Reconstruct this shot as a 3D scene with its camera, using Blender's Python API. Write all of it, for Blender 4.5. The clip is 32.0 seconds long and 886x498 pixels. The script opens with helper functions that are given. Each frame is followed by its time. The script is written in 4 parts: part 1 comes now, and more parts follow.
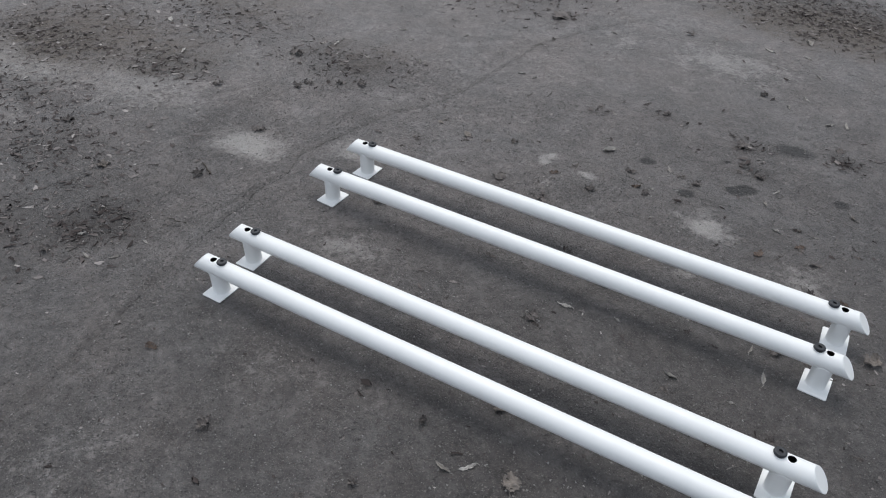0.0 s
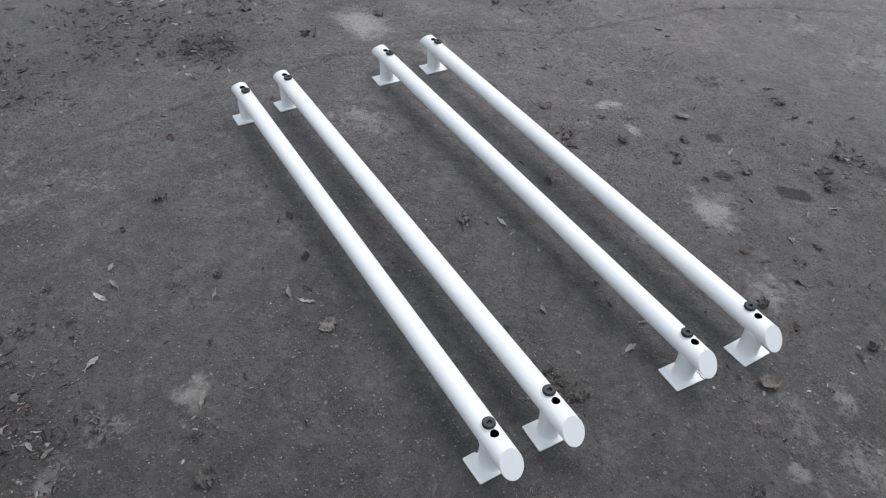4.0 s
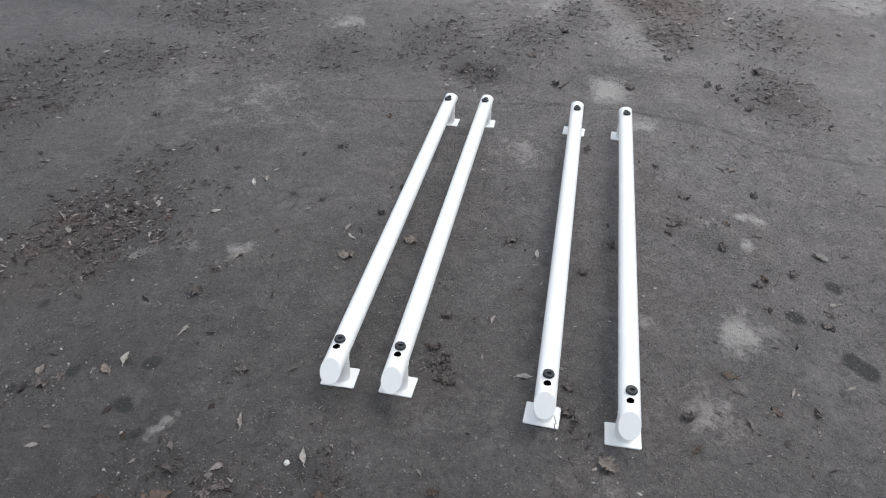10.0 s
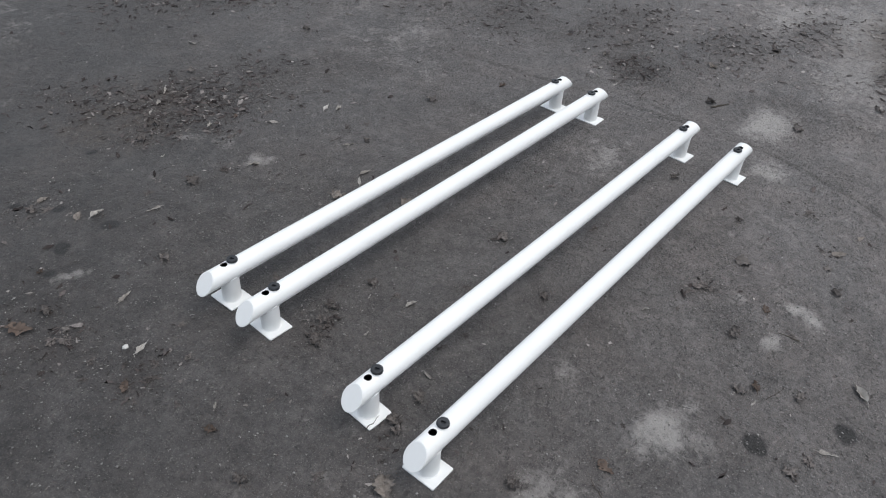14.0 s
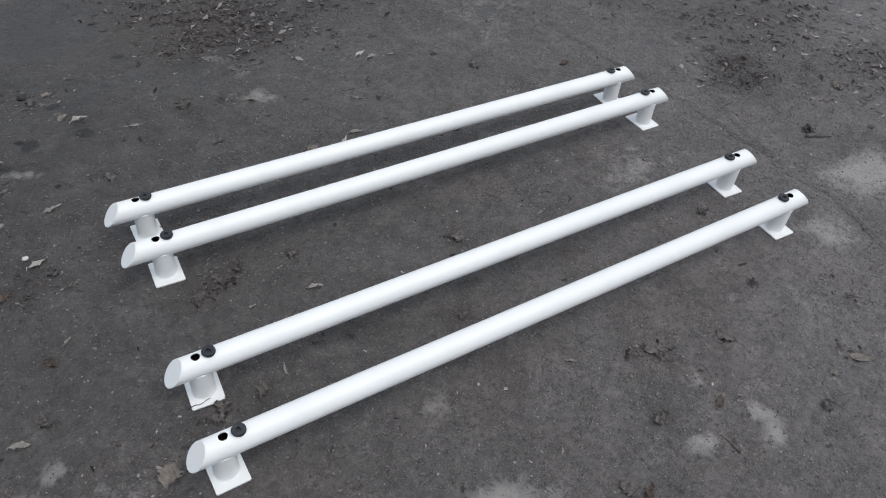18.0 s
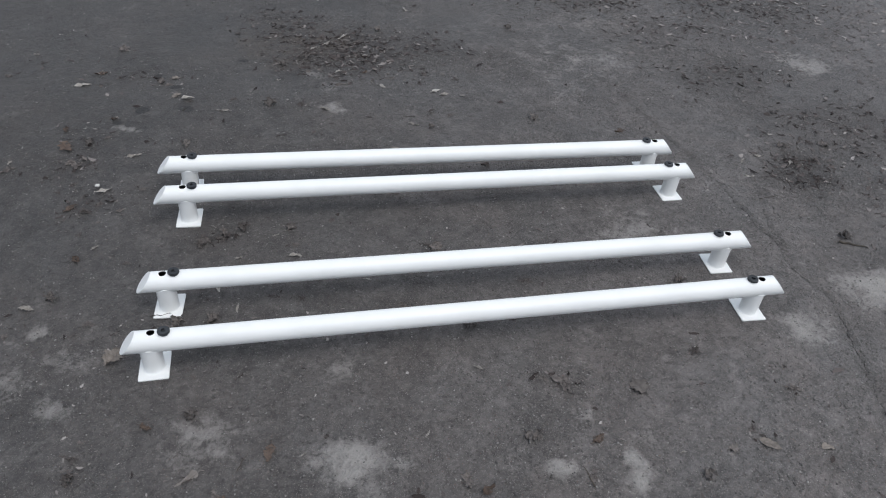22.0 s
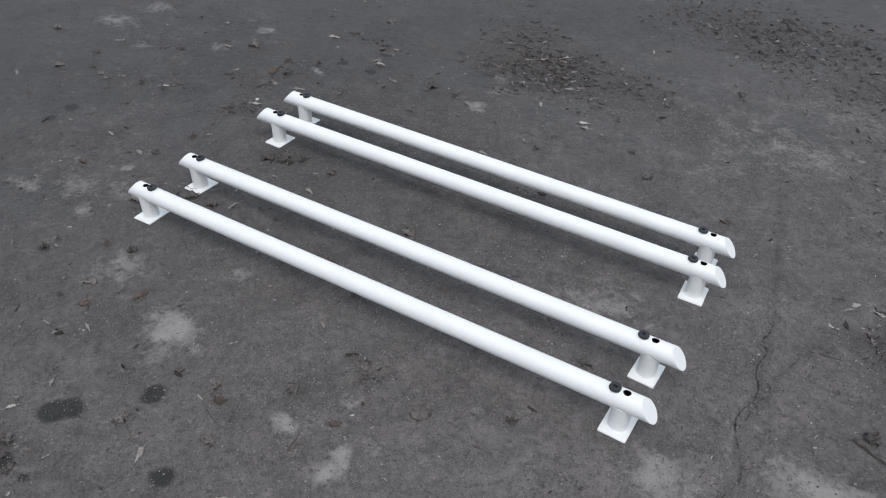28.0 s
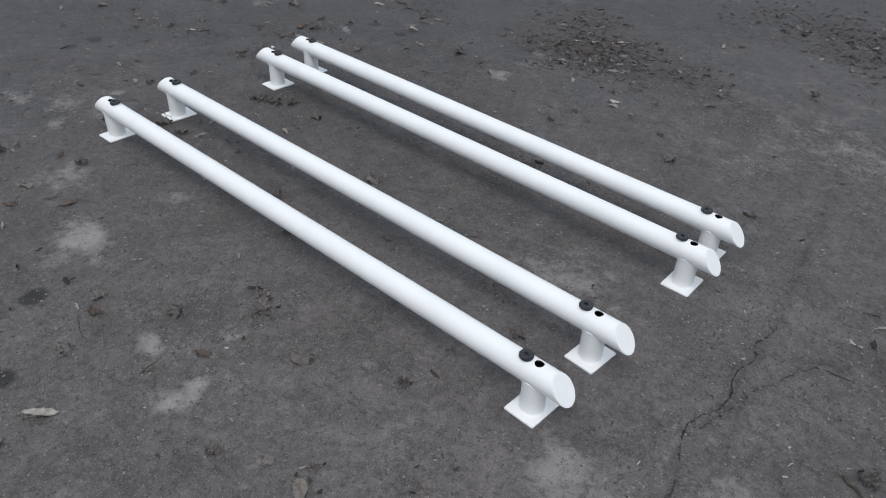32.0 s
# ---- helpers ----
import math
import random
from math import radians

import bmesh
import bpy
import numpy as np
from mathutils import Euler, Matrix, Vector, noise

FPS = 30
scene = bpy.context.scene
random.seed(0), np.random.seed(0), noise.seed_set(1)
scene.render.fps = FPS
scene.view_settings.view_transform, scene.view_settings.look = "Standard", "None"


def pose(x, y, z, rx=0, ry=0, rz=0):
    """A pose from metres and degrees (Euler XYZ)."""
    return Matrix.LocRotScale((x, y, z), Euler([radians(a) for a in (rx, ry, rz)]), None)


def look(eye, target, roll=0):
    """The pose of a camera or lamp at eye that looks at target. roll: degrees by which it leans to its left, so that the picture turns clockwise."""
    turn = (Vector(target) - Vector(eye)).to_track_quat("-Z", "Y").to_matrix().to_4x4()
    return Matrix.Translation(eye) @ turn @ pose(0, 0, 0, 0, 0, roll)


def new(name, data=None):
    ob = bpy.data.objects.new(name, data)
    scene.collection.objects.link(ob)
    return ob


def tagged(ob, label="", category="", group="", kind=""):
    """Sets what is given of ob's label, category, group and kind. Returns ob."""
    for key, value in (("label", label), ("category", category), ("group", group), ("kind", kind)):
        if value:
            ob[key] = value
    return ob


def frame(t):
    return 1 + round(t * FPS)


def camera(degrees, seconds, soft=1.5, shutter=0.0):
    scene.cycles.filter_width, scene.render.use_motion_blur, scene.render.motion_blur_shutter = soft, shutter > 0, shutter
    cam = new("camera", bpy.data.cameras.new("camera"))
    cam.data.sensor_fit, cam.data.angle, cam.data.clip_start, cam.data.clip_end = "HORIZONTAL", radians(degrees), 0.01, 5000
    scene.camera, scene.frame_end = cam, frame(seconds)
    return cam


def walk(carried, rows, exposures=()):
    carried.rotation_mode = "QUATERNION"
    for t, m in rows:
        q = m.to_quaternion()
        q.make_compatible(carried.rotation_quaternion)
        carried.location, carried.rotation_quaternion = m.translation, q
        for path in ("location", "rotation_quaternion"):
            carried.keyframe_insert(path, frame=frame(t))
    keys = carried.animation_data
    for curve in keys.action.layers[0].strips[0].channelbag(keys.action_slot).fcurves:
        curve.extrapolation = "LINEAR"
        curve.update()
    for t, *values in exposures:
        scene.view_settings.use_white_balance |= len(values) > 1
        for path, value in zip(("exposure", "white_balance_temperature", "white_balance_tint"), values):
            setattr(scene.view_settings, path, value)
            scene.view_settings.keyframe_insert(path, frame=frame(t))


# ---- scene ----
import collections
cam = camera(62.2, 32.0, soft=1.1)
PATH = [
    (0, (0.209, 2.017, 1.675), (0.986, 0.685, 0.402), 1.2),
    (0.5, (-0.017, 2.146, 1.66), (0.847, 0.823, 0.434), 1.4),
    (1, (-0.173, 2.119, 1.668), (0.724, 0.828, 0.432), 1.2),
    (1.5, (-0.396, 1.938, 1.625), (0.637, 0.781, 0.363), 1.1),
    (2, (-0.543, 1.846, 1.625), (0.543, 0.745, 0.357), 0.6),
    (2.5, (-0.535, 1.708, 1.569), (0.508, 0.628, 0.247), 2.4),
    (3, (-0.51, 1.581, 1.537), (0.505, 0.582, 0.132), 3.8),
    (3.5, (-0.56, 1.526, 1.543), (0.499, 0.601, 0.122), 3.7),
    (4, (-0.75, 1.437, 1.574), (0.511, 0.67, 0.225), 2.2),
    (4.5, (-0.918, 1.434, 1.599), (0.39, 0.721, 0.265), 2.5),
    (6.5, (-1.398, 1.135, 1.677), (0.085, 0.698, 0.408), 1.4),
    (7, (-1.364, 0.993, 1.661), (0.127, 0.602, 0.386), 0.7),
    (7.5, (-1.186, 0.881, 1.639), (0.243, 0.477, 0.299), 2.9),
    (8, (-1.095, 0.791, 1.637), (0.339, 0.47, 0.281), 2.5),
    (8.5, (-1.095, 0.641, 1.635), (0.37, 0.537, 0.278), 0.7),
    (9, (-1.19, 0.438, 1.628), (0.298, 0.521, 0.294), 0.4),
    (9.5, (-1.291, 0.38, 1.629), (0.264, 0.526, 0.38), 0.8),
    (10, (-1.448, 0.259, 1.626), (0.132, 0.55, 0.435), 0.9),
    (10.5, (-1.497, 0.139, 1.649), (0.098, 0.448, 0.483), 1.0),
    (11, (-1.36, -0.053, 1.632), (0.159, 0.46, 0.436), 0.2),
    (11.5, (-1.275, -0.221, 1.602), (0.168, 0.413, 0.371), 1.6),
    (12, (-1.12, -0.212, 1.566), (0.288, 0.365, 0.267), 3.1),
    (12.5, (-0.944, -0.191, 1.561), (0.4, 0.392, 0.199), 3.3),
    (13, (-0.898, -0.26, 1.561), (0.409, 0.424, 0.211), 3.1),
    (13.5, (-0.826, -0.515, 1.544), (0.395, 0.384, 0.239), 4.1),
    (14, (-0.868, -0.657, 1.554), (0.348, 0.306, 0.291), 3.4),
    (14.5, (-0.969, -0.794, 1.546), (0.258, 0.248, 0.36), 4.1),
    (16.5, (-0.465, -1.063, 1.567), (0.452, 0.165, 0.282), 4.2),
    (17, (-0.337, -0.978, 1.54), (0.576, 0.213, 0.219), 5.2),
    (17.5, (-0.205, -0.857, 1.536), (0.673, 0.272, 0.138), 6.1),
    (18, (-0.123, -0.911, 1.541), (0.669, 0.276, 0.14), 4.9),
    (18.5, (0.004, -1.103, 1.559), (0.66, 0.221, 0.211), 5.7),
    (19, (0.05, -1.231, 1.575), (0.701, 0.133, 0.266), 5.8),
    (19.5, (-0.028, -1.297, 1.582), (0.694, 0.064, 0.308), 7.3),
    (20, (-0.137, -1.383, 1.596), (0.627, -0.014, 0.355), 7.6),
    (20.5, (-0.16, -1.428, 1.599), (0.57, -0.024, 0.375), 6.9),
    (21, (0.017, -1.459, 1.605), (0.63, -0.018, 0.361), 6.0),
    (21.5, (0.264, -1.479, 1.593), (0.701, 0.008, 0.329), 5.0),
    (22, (0.379, -1.445, 1.585), (0.749, 0.049, 0.308), 4.8),
    (22.5, (0.447, -1.283, 1.547), (0.842, 0.144, 0.202), 6.7),
    (23, (0.516, -1.141, 1.534), (0.857, 0.229, 0.117), 7.3),
    (23.5, (0.596, -1.176, 1.553), (0.854, 0.253, 0.178), 7.3),
    (24, (0.877, -1.257, 1.577), (0.869, 0.208, 0.215), 5.4),
    (24.5, (0.916, -1.361, 1.603), (0.87, 0.136, 0.277), 6.4),
    (26.5, (1.545, -1.28, 1.592), (0.983, 0.129, 0.288), 0.6),
    (27, (1.66, -1.222, 1.594), (1.039, 0.143, 0.27), 0.0),
    (27.5, (1.79, -1.284, 1.581), (1.065, 0.09, 0.322), 0.7),
    (28, (1.961, -1.341, 1.605), (1.181, 0.014, 0.358), 1.6),
    (28.5, (2.043, -1.222, 1.598), (1.248, 0.12, 0.346), 1.7),
    (29, (2.101, -0.944, 1.483), (1.25, 0.249, 0.123), 1.6),
    (29.5, (2.12, -0.788, 1.394), (1.218, 0.29, -0.028), 0.5),
    (30, (2.13, -0.708, 1.316), (1.155, 0.322, -0.094), -1.7),
    (30.5, (2.145, -0.713, 1.274), (1.133, 0.357, -0.079), -1.7),
    (31, (2.213, -0.79, 1.268), (1.193, 0.361, -0.01), 0.3),
    (31.5, (2.293, -0.894, 1.254), (1.241, 0.279, 0.022), 1.3),
    (32, (2.317, -0.969, 1.215), (1.254, 0.255, 0.043), 2.3),
]
EXPOSURES = [
    (0, 0.02, 6500, 9), (4, 0.15, 6450, 9), (7, 0.30, 6570, 9), (11, 0.25, 6560, 9), (14, 0.11, 6530, 9), (18, -0.02, 6490, 9), (21, 0.07, 6470, 9),
    (23, -0.06, 6370, 9), (24.5, -0.10, 6380, 9), (27, 0.0, 6420, 9), (28, 0.05, 6420, 9), (29, 0.02, 6380, 9), (30, -0.08, 6360, 9), (32, -0.04, 6400, 9),
]
walk(cam, [(t, look(eye, target, roll)) for t, eye, target, roll in PATH], EXPOSURES)

# ---- sky, soft light of an overcast day ----
world = bpy.data.worlds.new("overcast_sky")
scene.world = world
world.use_nodes = True
wn, wl = world.node_tree.nodes, world.node_tree.links
wn.clear()
sky = wn.new("ShaderNodeTexSky")
sky.sky_type = "NISHITA"
sky.sun_disc = False
sky.sun_elevation, sky.sun_rotation = radians(65), radians(143)
sky.air_density, sky.dust_density, sky.ozone_density = 1.0, 6.0, 1.0
cloud = wn.new("ShaderNodeMix")
cloud.data_type = "RGBA"
cloud.inputs["Factor"].default_value = 0.72
cloud.inputs["B"].default_value = (7.55, 8.3, 9.35, 1)
back = wn.new("ShaderNodeBackground")
back.inputs["Strength"].default_value = 0.097
wout = wn.new("ShaderNodeOutputWorld")
wl.new(sky.outputs[0], cloud.inputs["A"])
wl.new(cloud.outputs["Result"], back.inputs["Color"])
wl.new(back.outputs[0], wout.inputs["Surface"])

sun = new("sun", bpy.data.lights.new("sun", "SUN"))
sun.data.energy, sun.data.angle, sun.data.color = 1.3, radians(38), (1.0, 0.99, 0.97)
sun.matrix_world = look((0.9 + 0.6 * 2.3, 0.4 - 0.8 * 2.3, 5.0), (0.9, 0.4, 0.0))


# ---- materials ----
def shader(name):
    m = bpy.data.materials.new(name)
    m.use_nodes = True
    nt = m.node_tree
    return m, nt.nodes, nt.links, nt.nodes["Principled BSDF"]


def noise_node(n, l, co, scale, detail=4.0, rough=0.55, warp=0.0):
    t = n.new("ShaderNodeTexNoise")
    t.inputs["Scale"].default_value, t.inputs["Detail"].default_value = scale, detail
    t.inputs["Roughness"].default_value, t.inputs["Distortion"].default_value = rough, warp
    l.new(co, t.inputs["Vector"])
    return t.outputs["Fac"]


def ramp(n, l, fac, *stops):
    r = n.new("ShaderNodeValToRGB")
    e = r.color_ramp.elements
    while len(e) < len(stops):
        e.new(0.5)
    for el, (p, c) in zip(e, stops):
        el.position = p
        el.color = (*c, 1) if isinstance(c, tuple) else (c, c, c, 1)
    l.new(fac, r.inputs["Fac"])
    return r.outputs["Color"]


def mix(n, l, fac, a, b, how="MIX"):
    m = n.new("ShaderNodeMix")
    m.data_type, m.blend_type = "RGBA", how
    for sock, v in ((m.inputs["Factor"], fac), (m.inputs["A"], a), (m.inputs["B"], b)):
        if isinstance(v, (int, float)):
            sock.default_value = v if sock.type == "VALUE" else (v, v, v, 1)
        elif isinstance(v, tuple):
            sock.default_value = (*v, 1)
        else:
            l.new(v, sock)
    return m.outputs["Result"]


def calc(n, l, op, a, b=0.0):
    m = n.new("ShaderNodeMath")
    m.operation = op
    for sock, v in zip(m.inputs, (a, b)):
        if isinstance(v, (int, float)):
            sock.default_value = v
        else:
            l.new(v, sock)
    return m.outputs[0]


def bump(n, l, b, height, strength, distance, under=None):
    k = n.new("ShaderNodeBump")
    k.inputs["Strength"].default_value, k.inputs["Distance"].default_value = strength, distance
    l.new(height, k.inputs["Height"])
    if under is not None:
        l.new(under, k.inputs["Normal"])
    l.new(k.outputs[0], b.inputs["Normal"])
    return k.outputs[0]


def attribute(n, name):
    a = n.new("ShaderNodeAttribute")
    a.attribute_name = name
    return a.outputs["Fac"]


def asphalt_material():
    m, n, l, b = shader("worn_asphalt")
    co = n.new("ShaderNodeTexCoord").outputs["Object"]
    broad = noise_node(n, l, co, 1.7, 5, 0.6)
    mid = noise_node(n, l, co, 11, 6, 0.65, 0.3)
    fine = noise_node(n, l, co, 62, 7, 0.74, 0.6)
    grit = noise_node(n, l, co, 240, 4, 0.75, 0.8)
    lump = calc(n, l, "SUBTRACT", mid, 0.5)
    grain = calc(n, l, "SUBTRACT", fine, 0.5)
    base = ramp(n, l, mid, (0.30, (0.060, 0.0572, 0.0568)), (0.70, (0.132, 0.1274, 0.126)))
    smear = noise_node(n, l, co, 3.6, 6, 0.62, 0.5)
    base = mix(n, l, 1.0, base, ramp(n, l, smear, (0.30, 0.70), (0.52, 1.0), (0.72, 1.38)), "MULTIPLY")
    base = mix(n, l, ramp(n, l, broad, (0.35, 0.0), (0.7, 1.0)), base, mix(n, l, 0.5, base, (0.115, 0.110, 0.107)))
    base = mix(n, l, ramp(n, l, fine, (0.36, 1.0), (0.50, 0.0)), base, mix(n, l, 0.52, base, (0.024, 0.0222, 0.0215)))
    base = mix(n, l, ramp(n, l, grit, (0.53, 0.0), (0.68, 0.85)), base, (0.19, 0.183, 0.175))
    # pale stones showing in the binder
    cells = n.new("ShaderNodeTexVoronoi")
    cells.inputs["Scale"].default_value = 150
    l.new(co, cells.inputs["Vector"])
    pick = n.new("ShaderNodeSeparateColor")
    l.new(cells.outputs["Color"], pick.inputs[0])
    stone = calc(n, l, "MULTIPLY", ramp(n, l, cells.outputs["Distance"], (0.16, 1.0), (0.42, 0.0)), ramp(n, l, pick.outputs[0], (0.80, 0.0), (0.86, 1.0)))
    stone = calc(n, l, "MULTIPLY", stone, ramp(n, l, grit, (0.42, 0.0), (0.58, 1.0)))
    base = mix(n, l, calc(n, l, "MULTIPLY", stone, 0.8), base, mix(n, l, pick.outputs[1], (0.12, 0.115, 0.11), (0.30, 0.29, 0.28)))
    clod = noise_node(n, l, co, 36, 5, 0.6, 0.9)
    base = mix(n, l, 1.0, base, ramp(n, l, clod, (0.34, 0.76), (0.50, 1.0), (0.66, 1.24)), "MULTIPLY")
    earthy = noise_node(n, l, co, 2.4, 5, 0.62, 0.4)
    base = mix(n, l, 1.0, base, ramp(n, l, earthy, (0.36, (0.99, 1.0, 1.01)), (0.66, (1.03, 0.995, 0.98))), "MULTIPLY")
    # finest pale grains and a few reddish ones
    dots = n.new("ShaderNodeTexVoronoi")
    dots.inputs["Scale"].default_value = 330
    l.new(co, dots.inputs["Vector"])
    hue = n.new("ShaderNodeSeparateColor")
    l.new(dots.outputs["Color"], hue.inputs[0])
    grains = calc(n, l, "MULTIPLY", ramp(n, l, dots.outputs["Distance"], (0.18, 1.0), (0.45, 0.0)), ramp(n, l, hue.outputs[0], (0.76, 0.0), (0.82, 1.0)))
    base = mix(n, l, calc(n, l, "MULTIPLY", grains, 0.85), base, ramp(n, l, hue.outputs[1], (0.0, (0.34, 0.325, 0.305)), (0.86, (0.16, 0.152, 0.142)), (0.90, (0.15, 0.082, 0.060))))
    # darker and paler stretches, with low-sky glare painted in towards +x and -y
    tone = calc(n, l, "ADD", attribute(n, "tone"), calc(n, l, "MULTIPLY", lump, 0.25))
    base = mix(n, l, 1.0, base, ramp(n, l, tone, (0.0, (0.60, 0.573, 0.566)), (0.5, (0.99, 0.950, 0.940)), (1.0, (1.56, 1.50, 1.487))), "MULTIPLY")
    # dry dust, worn through by the grain
    torn = calc(n, l, "ADD", attribute(n, "dust"), calc(n, l, "ADD", calc(n, l, "MULTIPLY", lump, 1.2), calc(n, l, "ADD", calc(n, l, "MULTIPLY", calc(n, l, "SUBTRACT", clod, 0.5), 0.9), calc(n, l, "MULTIPLY", grain, 0.9))))
    base = mix(n, l, ramp(n, l, torn, (0.24, 0.0), (0.58, 0.48), (1.0, 0.97)), base, mix(n, l, grit, (0.256, 0.239, 0.227), (0.42, 0.398, 0.380)))
    # trodden earth and leaf mould
    soil = calc(n, l, "ADD", attribute(n, "litter"), calc(n, l, "ADD", calc(n, l, "MULTIPLY", lump, 1.1), calc(n, l, "MULTIPLY", grain, 0.9)))
    base = mix(n, l, ramp(n, l, soil, (0.24, 0.0), (0.78, 0.80)), base, ramp(n, l, fine, (0.32, (0.020, 0.0166, 0.0158)), (0.55, (0.052, 0.0452, 0.0432)), (0.7, (0.112, 0.101, 0.097))))
    red = calc(n, l, "ADD", attribute(n, "rust"), calc(n, l, "ADD", calc(n, l, "MULTIPLY", lump, 1.1), calc(n, l, "MULTIPLY", grain, 0.6)))
    base = mix(n, l, ramp(n, l, red, (0.3, 0.0), (0.9, 0.75)), base, ramp(n, l, fine, (0.35, (0.046, 0.034, 0.026)), (0.65, (0.135, 0.106, 0.083))))
    # oil and damp
    wet = calc(n, l, "ADD", attribute(n, "oil"), calc(n, l, "ADD", calc(n, l, "MULTIPLY", lump, 0.35), calc(n, l, "MULTIPLY", grain, 1.1)))
    base = mix(n, l, ramp(n, l, wet, (0.15, 0.0), (0.54, 0.90)), base, (0.017, 0.016, 0.0158))
    # open cracks
    main = calc(n, l, "ABSOLUTE", attribute(n, "crack_a"))
    side = calc(n, l, "MINIMUM", calc(n, l, "ABSOLUTE", attribute(n, "crack_b")), calc(n, l, "ABSOLUTE", attribute(n, "crack_c")))
    side = calc(n, l, "ADD", 0.0012, calc(n, l, "MINIMUM", side, calc(n, l, "ABSOLUTE", attribute(n, "crack_d"))))
    near = calc(n, l, "MINIMUM", main, side)
    shut = ramp(n, l, noise_node(n, l, co, 7, 4, 0.6), (0.40, 1.0), (0.54, 0.0))
    split = calc(n, l, "MINIMUM", calc(n, l, "ADD", main, calc(n, l, "MULTIPLY", shut, 0.0015)), calc(n, l, "ADD", side, calc(n, l, "MULTIPLY", shut, 0.006)))
    split = calc(n, l, "ADD", split, calc(n, l, "MULTIPLY", grain, 0.016))
    line = ramp(n, l, calc(n, l, "MULTIPLY", split, 100.0), (0.03, 0.9), (0.20, 0.0))
    edge = ramp(n, l, calc(n, l, "MULTIPLY", calc(n, l, "ADD", near, calc(n, l, "MULTIPLY", grain, 0.06)), 22.0), (0.0, 0.5), (0.6, 0.0))
    base = mix(n, l, edge, base, mix(n, l, 0.55, base, (0.026, 0.024, 0.022)))
    base = mix(n, l, line, base, (0.010, 0.009, 0.008))
    l.new(base, b.inputs["Base Color"])
    l.new(calc(n, l, "ADD", 0.45, calc(n, l, "MULTIPLY", mid, 0.24)), b.inputs["Roughness"])
    b.inputs["Specular IOR Level"].default_value = 0.5
    h = calc(n, l, "ADD", calc(n, l, "ADD", calc(n, l, "MULTIPLY", fine, 0.8), calc(n, l, "MULTIPLY", clod, 0.9)), calc(n, l, "ADD", calc(n, l, "MULTIPLY", grit, 0.4), calc(n, l, "MULTIPLY", stone, 0.25)))
    # coarse crumbs pressed into the surface
    coarse = n.new("ShaderNodeTexVoronoi")
    coarse.inputs["Scale"].default_value = 95
    l.new(co, coarse.inputs["Vector"])
    which = n.new("ShaderNodeSeparateColor")
    l.new(coarse.outputs["Color"], which.inputs[0])
    crumb = calc(n, l, "MULTIPLY", ramp(n, l, coarse.outputs["Distance"], (0.10, 1.0), (0.45, 0.0)), ramp(n, l, which.outputs[0], (0.55, 0.0), (0.9, 1.0)))
    h = calc(n, l, "ADD", h, calc(n, l, "MULTIPLY", crumb, 0.55))
    bump(n, l, b, calc(n, l, "SUBTRACT", h, line), 1.0, 0.0095)
    return m


def paint_material():
    m, n, l, b = shader("white_powder_coat")
    co = n.new("ShaderNodeTexCoord").outputs["Object"]
    grime = noise_node(n, l, co, 9, 6, 0.65, 0.4)
    speck = noise_node(n, l, co, 140, 3, 0.6)
    base = ramp(n, l, grime, (0.30, (0.825, 0.832, 0.828)), (0.62, (0.865, 0.872, 0.868)))
    base = mix(n, l, ramp(n, l, speck, (0.70, 0.0), (0.80, 0.25)), base, (0.60, 0.585, 0.565))
    l.new(base, b.inputs["Base Color"])
    l.new(ramp(n, l, grime, (0.3, 0.44), (0.7, 0.34)), b.inputs["Roughness"])
    b.inputs["Specular IOR Level"].default_value = 0.45
    bump(n, l, b, noise_node(n, l, co, 420, 2, 0.5), 0.12, 0.0006)
    return m


def plain_material(name, dark, pale, rough, scale, bump_scale=220, relief=0.3, spec=0.3):
    m, n, l, b = shader(name)
    co = n.new("ShaderNodeTexCoord").outputs["Object"]
    tint = n.new("ShaderNodeObjectInfo").outputs["Random"]
    f = calc(n, l, "ADD", calc(n, l, "MULTIPLY", noise_node(n, l, co, scale, 5, 0.65), 0.8), calc(n, l, "MULTIPLY", tint, 0.25))
    l.new(ramp(n, l, f, (0.30, dark), (0.80, pale)), b.inputs["Base Color"])
    b.inputs["Roughness"].default_value = rough
    b.inputs["Specular IOR Level"].default_value = spec
    bump(n, l, b, noise_node(n, l, co, bump_scale, 3, 0.6), relief, 0.001)
    return m


def island_material(name, *stops, rough=0.85):
    m, n, l, b = shader(name)
    rnd = n.new("ShaderNodeNewGeometry").outputs["Random Per Island"]
    co = n.new("ShaderNodeTexCoord").outputs["Object"]
    f = calc(n, l, "ADD", rnd, calc(n, l, "MULTIPLY", calc(n, l, "SUBTRACT", noise_node(n, l, co, 160, 3), 0.5), 0.25))
    l.new(ramp(n, l, f, *stops), b.inputs["Base Color"])
    b.inputs["Roughness"].default_value = rough
    b.inputs["Specular IOR Level"].default_value = 0.25
    return m


ASPHALT = asphalt_material()
WHITE = paint_material()
STEEL = plain_material("bare_dark_steel", (0.012, 0.011, 0.011), (0.03, 0.027, 0.025), 0.8, 40)
RUBBER = plain_material("black_rubber", (0.017, 0.0185, 0.022), (0.040, 0.0435, 0.050), 0.52, 60, 300, 0.2, 0.4)
LEAF_PALE = plain_material("bleached_leaf", (0.19, 0.172, 0.155), (0.52, 0.495, 0.465), 0.7, 85)
LEAF_TAN = plain_material("tan_leaf", (0.092, 0.080, 0.072), (0.31, 0.272, 0.242), 0.7, 95)
LEAF_GREY = plain_material("weathered_leaf", (0.042, 0.037, 0.035), (0.225, 0.201, 0.190), 0.8, 150)
